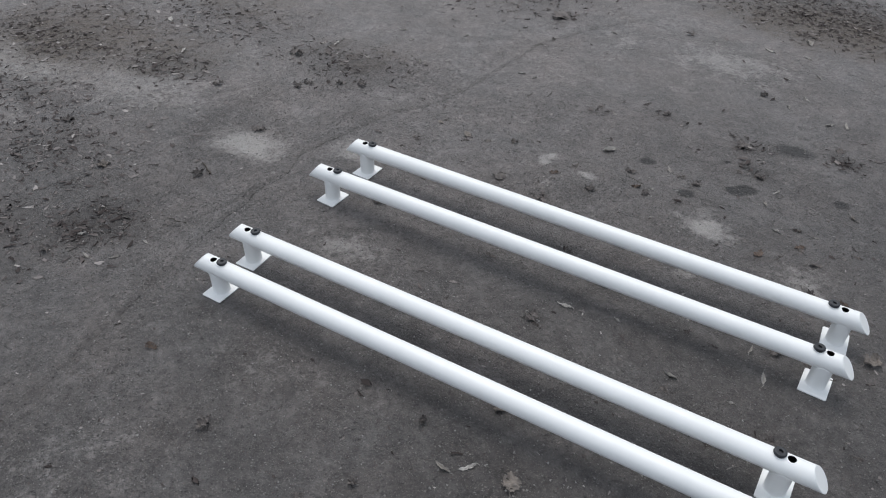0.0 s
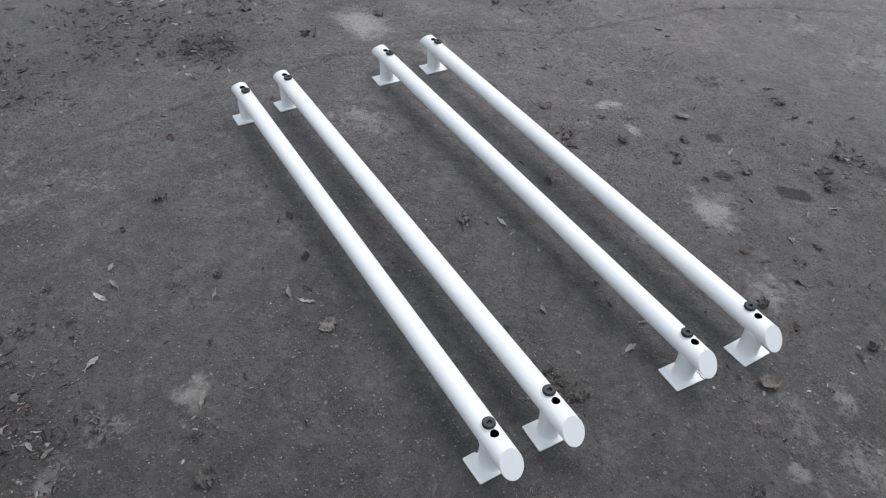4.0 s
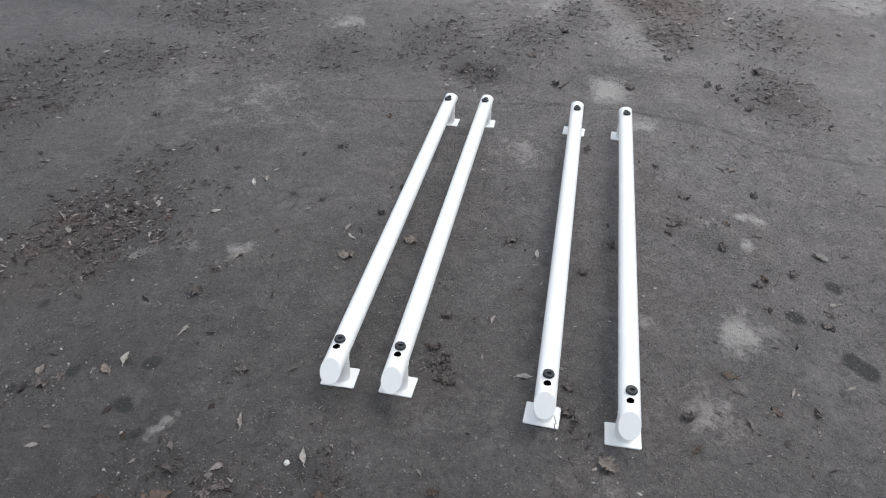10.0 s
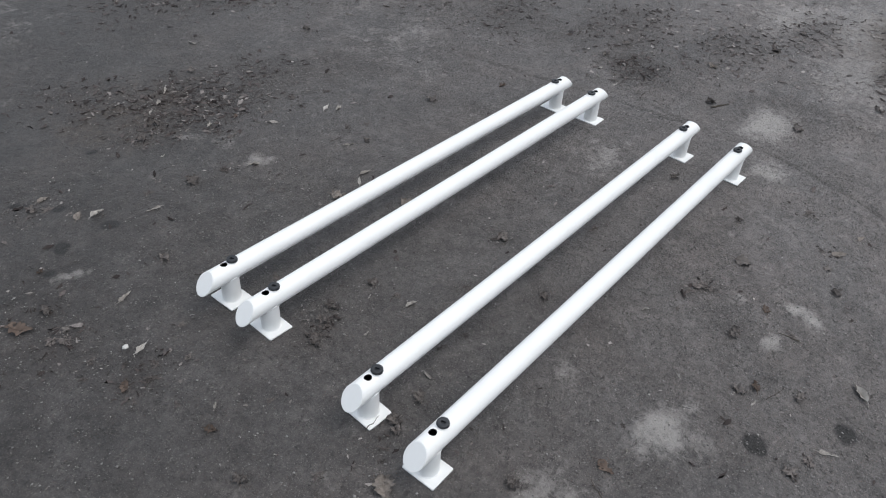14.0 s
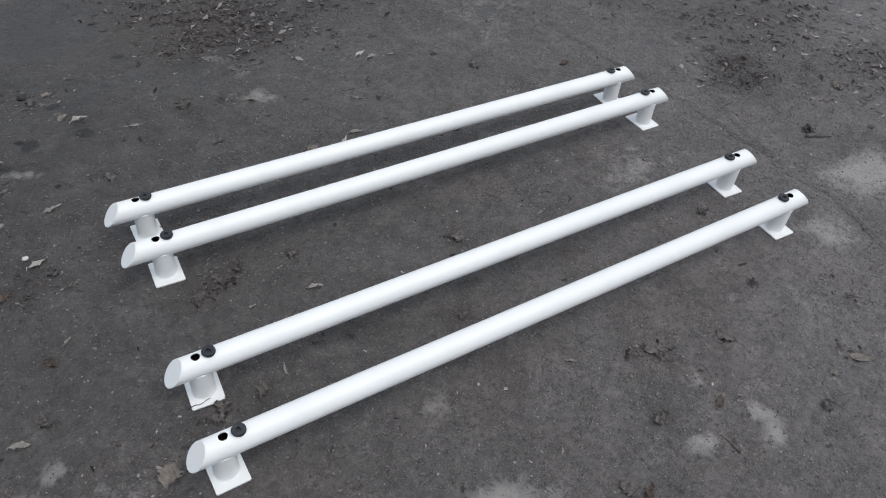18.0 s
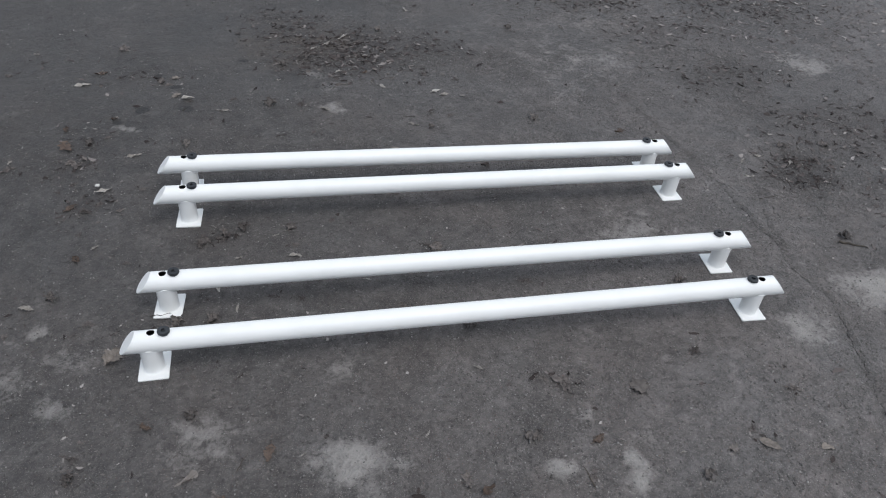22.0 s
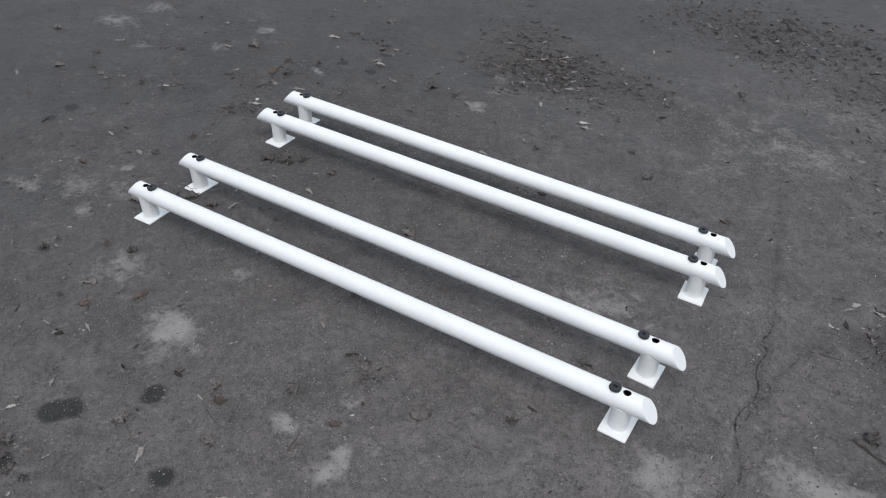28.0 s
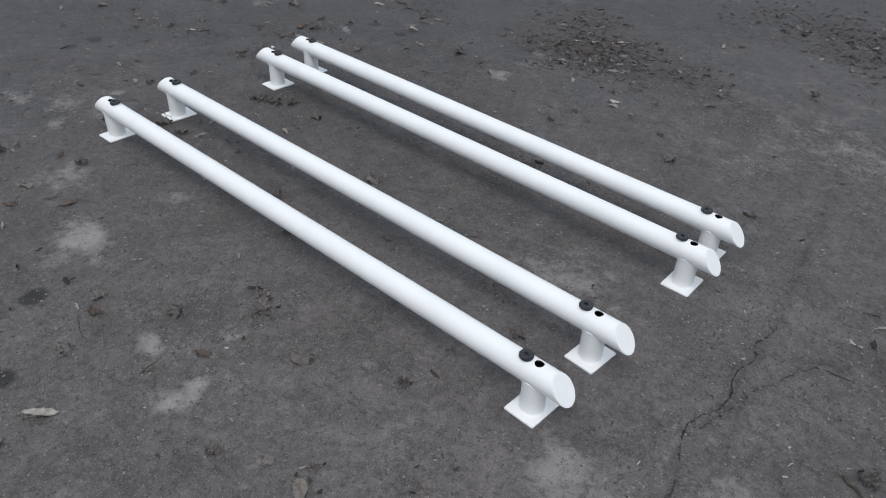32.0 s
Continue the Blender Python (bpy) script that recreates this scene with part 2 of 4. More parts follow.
SHREDDED = plain_material("shredded_leaf", (0.028, 0.0235, 0.0222), (0.21, 0.185, 0.175), 0.85, 130)
PEBBLE = plain_material("pale_stone", (0.48, 0.47, 0.455), (0.74, 0.73, 0.71), 0.75, 90)
LEAF_BROWN = plain_material("brown_leaf", (0.050, 0.036, 0.029), (0.150, 0.112, 0.092), 0.75, 55)
LEAF_FLAT = plain_material("grey_flat_leaf", (0.058, 0.051, 0.048), (0.20, 0.18, 0.17), 0.8, 70)
LEAF_FOLDED = plain_material("folded_leaf", (0.085, 0.075, 0.069), (0.24, 0.215, 0.20), 0.75, 60)
TWIG_PALE = plain_material("bleached_twig", (0.13, 0.118, 0.105), (0.30, 0.28, 0.255), 0.8, 80)
TWIG = plain_material("dry_twig", (0.030, 0.025, 0.021), (0.11, 0.095, 0.08), 0.85, 80)
MOULD = island_material("leaf_mould", (0.0, (0.026, 0.0205, 0.0195)), (0.55, (0.064, 0.0525, 0.050)), (0.86, (0.120, 0.103, 0.099)), (0.97, (0.27, 0.245, 0.233)))
BLOWN = island_material("blown_leaf", (0.0, (0.062, 0.052, 0.050)), (0.40, (0.125, 0.1085, 0.105)), (0.80, (0.205, 0.184, 0.178)), (0.97, (0.37, 0.34, 0.325)))
GRAVEL = island_material("loose_grit", (0.0, (0.085, 0.080, 0.078)), (0.25, (0.125, 0.119, 0.116)), (0.60, (0.185, 0.176, 0.170)), (0.90, (0.245, 0.234, 0.226)), (0.99, (0.35, 0.337, 0.323)))
CHAFF = island_material("pale_chaff", (0.0, (0.060, 0.051, 0.049)), (0.4, (0.14, 0.124, 0.119)), (0.8, (0.24, 0.218, 0.209)), (1.0, (0.42, 0.390, 0.373)))


# ---- smooth random field, for shapes and scatter ----
def field(x, y, scale, seed, octaves=4, gain=0.5):
    """Value noise between -1 and 1 on arrays of x and y."""
    x, y = np.asarray(x, float) * scale, np.asarray(y, float) * scale
    total, amp, norm = 0.0, 1.0, 0.0
    for o in range(octaves):
        xi, yi = np.floor(x).astype(np.int64), np.floor(y).astype(np.int64)
        fx, fy = x - xi, y - yi
        fx, fy = fx * fx * (3 - 2 * fx), fy * fy * (3 - 2 * fy)

        def corner(i, j):
            h = (i * 374761393 + j * 668265263 + (seed + 31 * o) * 974634777) & 0x7FFFFFFF
            h = ((h ^ (h >> 13)) * 1274126177) & 0x7FFFFFFF
            return ((h ^ (h >> 16)) & 0xFFFF) / 32767.5 - 1

        top = corner(xi, yi) * (1 - fx) + corner(xi + 1, yi) * fx
        low = corner(xi, yi + 1) * (1 - fx) + corner(xi + 1, yi + 1) * fx
        total = total + amp * (top * (1 - fy) + low * fy)
        norm += amp
        amp *= gain
        x, y = x * 2.03 + 5.7, y * 2.03 + 1.3
    return total / norm


def blobs(x, y, spots, seed, ragged=0.35, warp=1.0):
    """Soft spots (x, y, radius along x, radius along y, weight) with ragged edges."""
    wx, wy = x + 0.06 * warp * field(x, y, 6, seed), y + 0.06 * warp * field(x, y, 6, seed + 7)
    wx, wy = wx + 0.026 * warp * field(x, y, 22, seed + 2), wy + 0.026 * warp * field(x, y, 22, seed + 3)
    out = np.zeros(np.shape(x))
    for cx, cy, rx, ry, w in spots:
        d = np.sqrt(((wx - cx) / rx) ** 2 + ((wy - cy) / ry) ** 2)
        out = np.maximum(out, w * np.clip(1.35 - d, 0, 1) ** 1.0)
    return np.clip(out * (1 + ragged * field(x, y, 18, seed + 5)), 0, 1)


DUST = [
    (0.46, -0.375, 0.095, 0.070, 1.1), (0.50, -0.47, 0.05, 0.04, 0.5), (1.168, -0.49, 0.030, 0.036, 1.05), (1.145, -0.55, 0.028, 0.042, 1.0), (0.975, -0.455, 0.042, 0.034, 1.0),
    (1.24, -0.42, 0.04, 0.035, 0.5), (2.34, 0.06, 0.20, 0.13, 1.0), (1.91, -0.11, 0.10, 0.08, 0.72), (0.53, 1.395, 0.055, 0.05, 0.75),
    (0.09, -0.26, 0.10, 0.09, 0.45), (0.455, -0.06, 0.05, 0.04, 0.6), (1.54, 0.47, 0.20, 0.13, 0.5), (1.15, 1.46, 0.45, 0.20, 0.10),
    (-0.26, 1.255, 0.075, 0.024, 0.58), (1.85, 1.85, 0.40, 0.28, 0.30), (2.05, 2.35, 0.30, 0.22, 0.26), (2.09, 0.20, 0.03, 0.06, 0.6),
]
DUST_SMALL = [
    (0.585, -0.395, 0.035, 0.03, 0.7), (-0.28, 0.05, 0.06, 0.05, 0.4), (-0.30, -0.12, 0.05, 0.04, 0.5), (-0.36, 0.17, 0.06, 0.035, 0.5),
    (-0.67, -0.09, 0.09, 0.06, 0.45), (-0.47, -0.02, 0.12, 0.07, 0.45), (1.40, -0.14, 0.04, 0.03, 0.5), (1.10, -0.32, 0.04, 0.03, 0.45),
    (-1.31, 1.08, 0.06, 0.05, 0.42), (-0.96, 1.28, 0.08, 0.05, 0.42), (-0.90, 1.58, 0.06, 0.05, 0.4), (0.55, 1.60, 0.08, 0.06, 0.45),
    (0.49, 1.75, 0.08, 0.06, 0.55), (1.19, 1.52, 0.07, 0.05, 0.2), (0.08, -0.25, 0.06, 0.05, 0.5), (2.04, -0.60, 0.10, 0.05, 0.4),
]
DUST_FAR = [
    (1.38, -1.88, 0.16, 0.14, 0.4), (0.74, -1.90, 0.36, 0.20, 0.55), (3.25, -0.15, 0.5, 0.3, 0.5), (3.90, 0.10, 0.5, 0.3, 0.6),
    (1.44, 1.02, 0.25, 0.12, 0.3), (3.06, 1.75, 0.14, 0.14, 0.7), (1.62, 1.52, 0.2, 0.2, 0.22), (2.6, -2.3, 0.5, 0.3, 0.5),
    (-1.72, 1.23, 0.18, 0.11, 0.4), (3.74, 0.43, 0.35, 0.25, 0.6), (4.27, -1.68, 0.4, 0.4, 0.7), (4.5, 2.2, 0.7, 0.5, 0.2), (0.2, 3.6, 0.7, 0.5, 0.4), (-1.66, 1.48, 0.1, 0.1, 0.45),
]
OIL = [
    (-0.068, 1.41, 0.025, 0.021, 1.7), (-0.23, 1.405, 0.025, 0.023, 1.7), (-0.13, 1.64, 0.026, 0.022, 1.1), (0.400, -0.750, 0.042, 0.040, 1.2),
    (0.428, -0.715, 0.036, 0.034, 1.2), (0.592, -0.575, 0.034, 0.028, 1.2), (0.808, -0.748, 0.034, 0.032, 1.0), (-1.04, 0.40, 0.042, 0.030, 1.0),
    (-1.04, 0.30, 0.028, 0.024, 0.9), (-0.32, 1.32, 0.022, 0.018, 0.8), (-0.19, 1.76, 0.017, 0.016, 0.9), (-0.22, 1.79, 0.020, 0.018, 0.9),
    (0.17, 1.94, 0.026, 0.020, 0.9), (0.52, -0.92, 0.020, 0.016, 0.8), (0.43, -0.92, 0.030, 0.024, 0.8), (0.28, -1.18, 0.10, 0.07, 0.6), (0.05, -0.86, 0.04, 0.03, 0.8),
]
LITTER = [
    (2.45, 0.79, 0.20, 0.17, 1.0), (2.80, 0.95, 0.25, 0.16, 0.45), (0.66, 2.00, 0.38, 0.32, 1.0), (1.05, 2.05, 0.3, 0.2, 0.6), (0.35, 2.30, 0.30, 0.25, 0.6),
    (2.45, -0.82, 0.40, 0.25, 0.5), (2.95, 1.15, 0.45, 0.30, 0.5), (2.5, 1.65, 0.40, 0.25, 0.5), (3.9, -0.5, 0.6, 0.3, 0.4),
    (0.3, -2.9, 0.8, 0.45, 0.9), (2.2, -2.3, 0.6, 0.5, 0.5), (1.6, 3.2, 0.8, 0.4, 0.7), (0.06, 0.54, 0.10, 0.07, 0.45),
    (0.80, 0.40, 0.06, 0.05, 0.35), (-0.3, 1.75, 0.2, 0.15, 0.4), (-0.42, 1.18, 0.15, 0.12, 0.35), (3.2, 2.6, 0.7, 0.5, 0.55),
]
LITTER_FAR = [
    (3.3, -0.3, 0.35, 0.2, 0.7), (4.0, -0.2, 0.55, 0.25, 0.75), (3.05, 0.5, 0.40, 0.22, 0.5), (3.6, 0.3, 0.35, 0.2, 0.55),
    (3.4, -0.9, 0.6, 0.3, 0.45), (-0.44, 1.04, 0.10, 0.12, 0.55), (-0.34, 0.75, 0.10, 0.08, 0.6), (2.15, 2.7, 0.5, 0.35, 0.6), (1.55, 2.95, 0.5, 0.3, 0.6), (2.45, 2.2, 0.4, 0.25, 0.5),
    (1.14, -1.04, 0.08, 0.06, 0.5), (0.84, -1.17, 0.10, 0.07, 0.42), (0.44, -1.12, 0.11, 0.08, 0.6), (0.40, -0.93, 0.09, 0.05, 0.55),
    (0.10, -1.20, 0.12, 0.08, 0.7), (1.75, -2.0, 0.12, 0.10, 0.6), (1.70, -1.58, 0.06, 0.05, 0.6), (1.02, -0.21, 0.05, 0.05, 0.5),
]
RUST = [(3.9, -0.3, 0.8, 0.5, 0.8), (0.45, 2.1, 0.5, 0.4, 0.5), (0.4, -2.7, 0.8, 0.45, 0.9), (3.4, -0.45, 0.7, 0.4, 0.6), (2.46, -0.95, 0.4, 0.3, 0.5), (3.5, -1.2, 0.6, 0.4, 0.6), (2.3, 2.5, 0.6, 0.4, 0.35)]
CRACKS = [
    [(2.032, 0.655), (2.022, 0.578), (2.043, 0.515), (2.033, 0.452), (2.045, 0.358), (2.042, 0.278), (2.021, 0.203), (2.045, 0.13), (2.078, 0.03), (2.055, -0.077), (2.002, -0.22), (1.966, -0.35), (1.935, -0.44)],
    [(2.22, 0.662), (2.168, 0.652), (2.125, 0.553), (2.108, 0.47), (2.082, 0.403), (2.070, 0.33), (2.051, 0.243), (2.035, 0.145)],
    [(1.935, -0.44), (1.83, -0.72), (1.76, -1.12), (1.72, -1.57), (1.53, -1.98), (1.25, -2.37)],
    [(1.90, 1.45), (1.97, 1.05), (2.02, 0.72), (2.032, 0.655)],
]


def mould(x, y):
    return np.maximum(blobs(x, y, LITTER, 21), blobs(x, y, LITTER_FAR, 24))


def crack_side(x, y, line):
    """The distance to a wandering crack in metres, negative on one side of it."""
    x, y = x + 0.010 * field(x, y, 9, 61) + 0.009 * field(x, y, 36, 62), y + 0.010 * field(x, y, 9, 63) + 0.009 * field(x, y, 36, 64)
    near, side = np.full(np.shape(x), 9.0), np.ones(np.shape(x))
    for k, ((ax, ay), (bx, by)) in enumerate(zip(line, line[1:])):
        ux, uy = bx - ax, by - ay
        s = ((x - ax) * ux + (y - ay) * uy) / (ux * ux + uy * uy)
        past = ((s < 0) & (k == 0)) | ((s > 1) & (k == len(line) - 2))
        s = np.clip(s, 0, 1)
        d = np.hypot(x - ax - s * ux, y - ay - s * uy)
        which = np.where(past, 1.0, np.sign(ux * (y - ay) - uy * (x - ax)))
        side = np.where(d < near, which, side)
        near = np.minimum(near, d)
    return near * side


def crack_gap(x, y):
    return np.min([np.abs(crack_side(x, y, line)) for line in CRACKS], axis=0)


def swell(x, y):
    """The slow rise and fall of the ground, in metres."""
    x, y = np.asarray(x, float), np.asarray(y, float)
    u, v = (x - 0.86) / 0.86, y / 0.83
    near = np.exp(-(((x - 0.86) / 1.7) ** 4) - (((y - 0.4) / 1.4) ** 4))
    fall = np.hypot(np.maximum(0, np.maximum(-0.22 - x, x - 1.92)), np.maximum(0, np.maximum(-0.36 - y, y - 1.45)))
    fall = np.clip(fall / 0.42, 0, 1)
    return near * (-0.0145 * u * np.clip(v, -0.4, 1.6) + 0.006 * np.exp(-(((y - 0.25) / 0.2) ** 2)) - 0.0015) - 0.032 * fall * fall * (3 - 2 * fall)


def ground_height(x, y):
    x, y = np.asarray(x, float), np.asarray(y, float)
    lit = mould(x, y)
    gap = crack_gap(x, y)
    lip = np.exp(-((gap / 0.05) ** 2))
    rough = 0.0016 * field(x, y, 9, 3, 3) + 0.0014 * field(x, y, 34, 4, 2) + lit * 0.006 * field(x, y, 22, 5, 3) + lip * 0.004 * field(x, y, 30, 6, 2)
    return swell(x, y) + rough - 0.006 * np.clip(1 - gap / 0.012, 0, 1)


def axis_steps(lo, hi, core_lo, core_hi, fine, coarse):
    core = np.arange(core_lo, core_hi, fine)
    left, right = np.arange(lo, core_lo, coarse), np.arange(core_hi, hi, coarse)
    out = coarse * np.cumsum(1.22 ** np.arange(1, 42))
    return np.concatenate([(lo - out)[::-1], left, core, right, hi + out])


def strewn(x, y):
    """1 on the darker side of the main crack, where leaves were trodden in."""
    s = np.clip((x + 0.05 * field(x, y, 3.0, 18) - 2.08 - 0.2 * (y - 0.2)) / 0.28, 0, 1) * np.clip((y + 0.35) / 0.5, 0, 1)
    return s * s * (3 - 2 * s)


def build_ground():
    xs = axis_steps(-2.2, 4.8, -1.15, 2.75, 0.0125, 0.032)
    ys = axis_steps(-3.4, 4.2, -1.15, 2.2, 0.0125, 0.032)
    gx, gy = np.meshgrid(xs, ys)
    gz = ground_height(gx, gy)
    nx, ny = len(xs), len(ys)
    i = np.arange(nx * ny).reshape(ny, nx)
    quads = np.stack([i[:-1, :-1], i[:-1, 1:], i[1:, 1:], i[1:, :-1]], -1).reshape(-1, 4)
    me = bpy.data.meshes.new("ground")
    me.vertices.add(nx * ny)
    me.vertices.foreach_set("co", np.stack([gx, gy, gz], -1).ravel().astype(np.float32))
    me.loops.add(quads.size)
    me.loops.foreach_set("vertex_index", quads.ravel().astype(np.int32))
    me.polygons.add(len(quads))
    me.polygons.foreach_set("loop_start", np.arange(0, quads.size, 4, dtype=np.int32))
    me.update(calc_edges=True)
    me.polygons.foreach_set("use_smooth", np.ones(len(quads), bool))
    stretches = (
        ("dust", np.max([blobs(gx, gy, DUST, 11, 0.45, 0.6), blobs(gx, gy, DUST_SMALL, 16, 0.5, 0.45), blobs(gx, gy, DUST_FAR, 12)], axis=0) + 0.10 * np.clip(field(gx, gy, 0.9, 13), -1, 1)),
        ("oil", blobs(gx, gy, OIL, 14, 0.15, 0.38)),
        ("litter", mould(gx, gy) + 0.10 * field(gx, gy, 1.3, 22)),
        ("rust", blobs(gx, gy, RUST, 23)),
        ("crack_a", crack_side(gx, gy, CRACKS[0])),
        ("crack_b", crack_side(gx, gy, CRACKS[1])),
        ("crack_c", crack_side(gx, gy, CRACKS[2])),
        ("crack_d", crack_side(gx, gy, CRACKS[3])),
        # tone: painted sky glare growing to +x and -y, random patches, darker past the crack
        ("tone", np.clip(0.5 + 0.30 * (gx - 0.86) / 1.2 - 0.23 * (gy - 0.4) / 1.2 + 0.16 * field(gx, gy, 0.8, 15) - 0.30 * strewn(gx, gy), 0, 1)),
    )
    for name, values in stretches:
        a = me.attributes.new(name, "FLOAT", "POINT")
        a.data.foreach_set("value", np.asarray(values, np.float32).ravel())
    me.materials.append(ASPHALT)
    ob = new("ground", me)
    return tagged(ob, "worn dusty dark grey asphalt yard with cracks and oil spots", "ground", kind="structure")


ground = build_ground()


# ---- parts ----
def part(name, bm, material, parent=None, label="", smooth=True):
    me = bpy.data.meshes.new(name)
    bm.normal_update()
    bm.to_mesh(me)
    bm.free()
    me.materials.append(material)
    if smooth:
        for p in me.polygons:
            p.use_smooth = True
        me.set_sharp_from_angle(angle=radians(38))
    ob = new(name, me)
    if parent is not None:
        ob.parent = parent
    if label:
        tagged(ob, label)
    return ob


def ring_skin(bm, rings, close_ends=True):
    """Joins rings of equal counts of points into a skin."""
    rows = [[bm.verts.new(p) for p in ring] for ring in rings]
    n = len(rows[0])
    for a, b in zip(rows, rows[1:]):
        for k in range(n):
            bm.faces.new((a[k], a[(k + 1) % n], b[(k + 1) % n], b[k]))
    if close_ends:
        bm.faces.new(rows[0][::-1])
        bm.faces.new(rows[-1])
    return rows


def lathe(bm, profile, count=28):
    rows = [[(r * math.cos(2 * math.pi * k / count), r * math.sin(2 * math.pi * k / count), z) for k in range(count)] for r, z in profile]
    ring_skin(bm, rows)
    bmesh.ops.recalc_face_normals(bm, faces=bm.faces)


PIPE_R, WALL, POST_R, AXIS_Z, CUT = 0.0302, 0.003, 0.0282, 0.1035, 0.048
PLATE = (0.080, 0.100, 0.004)


def pipe_mesh(x0, x1, holes):
    """A tube along x, cut slantwise at both ends (longer below), with round holes in its top."""
    count = 56
    bm = bmesh.new()
    for r, inset, flip in ((PIPE_R, 0.0, False), (PIPE_R - WALL, 0.004, True)):
        rings = []
        for end, sign in ((x0 + inset, 1), (x1 - inset, -1)):
            ring = []
            for k in range(count):
                a = 2 * math.pi * k / count
                y, z = r * math.sin(a), r * math.cos(a)
                ring.append((end + sign * CUT * (z / PIPE_R + 1) / 2, y, AXIS_Z + z))
            rings.append(ring)
        ring_skin(bm, rings)
    bmesh.ops.recalc_face_normals(bm, faces=bm.faces)
    inner = [f for f in bm.faces if all((v.co.y ** 2 + (v.co.z - AXIS_Z) ** 2) < (PIPE_R - WALL / 2) ** 2 for v in f.verts)]
    for f in inner:
        f.material_index = 1
        if f.normal.dot(f.calc_center_median() - Vector(((x0 + x1) / 2, 0, AXIS_Z))) > 0:
            f.normal_flip()
    me = bpy.data.meshes.new("pipe")
    bm.to_mesh(me)
    bm.free()
    me.materials.append(WHITE)
    me.materials.append(STEEL)
    body = new("pipe", me)
    cutters = []
    for hx, hy in holes:
        cb = bmesh.new()
        lathe(cb, [(0.0106, -0.012), (0.0106, 0.012)], 28)
        cm = bpy.data.meshes.new("cutter")
        cb.to_mesh(cm)
        cb.free()
        cm.materials.append(WHITE)
        cm.materials.append(STEEL)
        for p in cm.polygons:
            p.material_index = 1
        c = new("cutter", cm)
        c.matrix_world = pose(hx, hy, AXIS_Z + PIPE_R)
        cutters.append(c)
        mod = body.modifiers.new("hole", "BOOLEAN")
        mod.operation, mod.solver, mod.object = "DIFFERENCE", "EXACT", c
    bpy.context.view_layer.update()
    cut = bpy.data.meshes.new_from_object(body.evaluated_get(bpy.context.evaluated_depsgraph_get()))
    bpy.data.objects.remove(body)
    for c in cutters:
        bpy.data.objects.remove(c)
    for p in cut.polygons:
        p.use_smooth = True
    cut.set_sharp_from_angle(angle=radians(38))
    return cut


def add_cap(bar, x, outward):
    """A flat plate welded on the slanting end of the tube."""
    bm = bmesh.new()
    rings = []
    for r, out in ((PIPE_R - 0.0012, -0.0006), (PIPE_R - 0.0003, 0.0004), (PIPE_R - 0.0003, 0.0016), (PIPE_R - 0.0012, 0.0022)):
        ring = []
        for k in range(48):
            a = 2 * math.pi * k / 48
            y, z = r * math.sin(a), r * math.cos(a)
            ring.append((x + outward * (out - CUT * (z / PIPE_R + 1) / 2), y, AXIS_Z + z + out * 0.6))
        rings.append(ring)
    ring_skin(bm, rings)
    bmesh.ops.recalc_face_normals(bm, faces=bm.faces)
    part("end_cap", bm, WHITE, bar, smooth=False)


def drilled_plate(bm, hole, bar):
    """A base plate with a small round bolt hole through it."""
    plate = part("base_plate", bm, WHITE, bar, "white base plate with a bolt hole")
    cb = bmesh.new()
    lathe(cb, [(0.0046, -0.01), (0.0046, 0.02)], 20)
    cb.transform(Matrix.Translation((hole[0], hole[1], 0)))
    cm = bpy.data.meshes.new("cutter")
    cb.to_mesh(cm)
    cb.free()
    cutter = new("cutter", cm)
    cutter.parent = bar
    mod = plate.modifiers.new("hole", "BOOLEAN")
    mod.operation, mod.solver, mod.object = "DIFFERENCE", "EXACT", cutter
    bpy.context.view_layer.update()
    plate.data = bpy.data.meshes.new_from_object(plate.evaluated_get(bpy.context.evaluated_depsgraph_get()))
    plate.modifiers.clear()
    bpy.data.objects.remove(cutter)


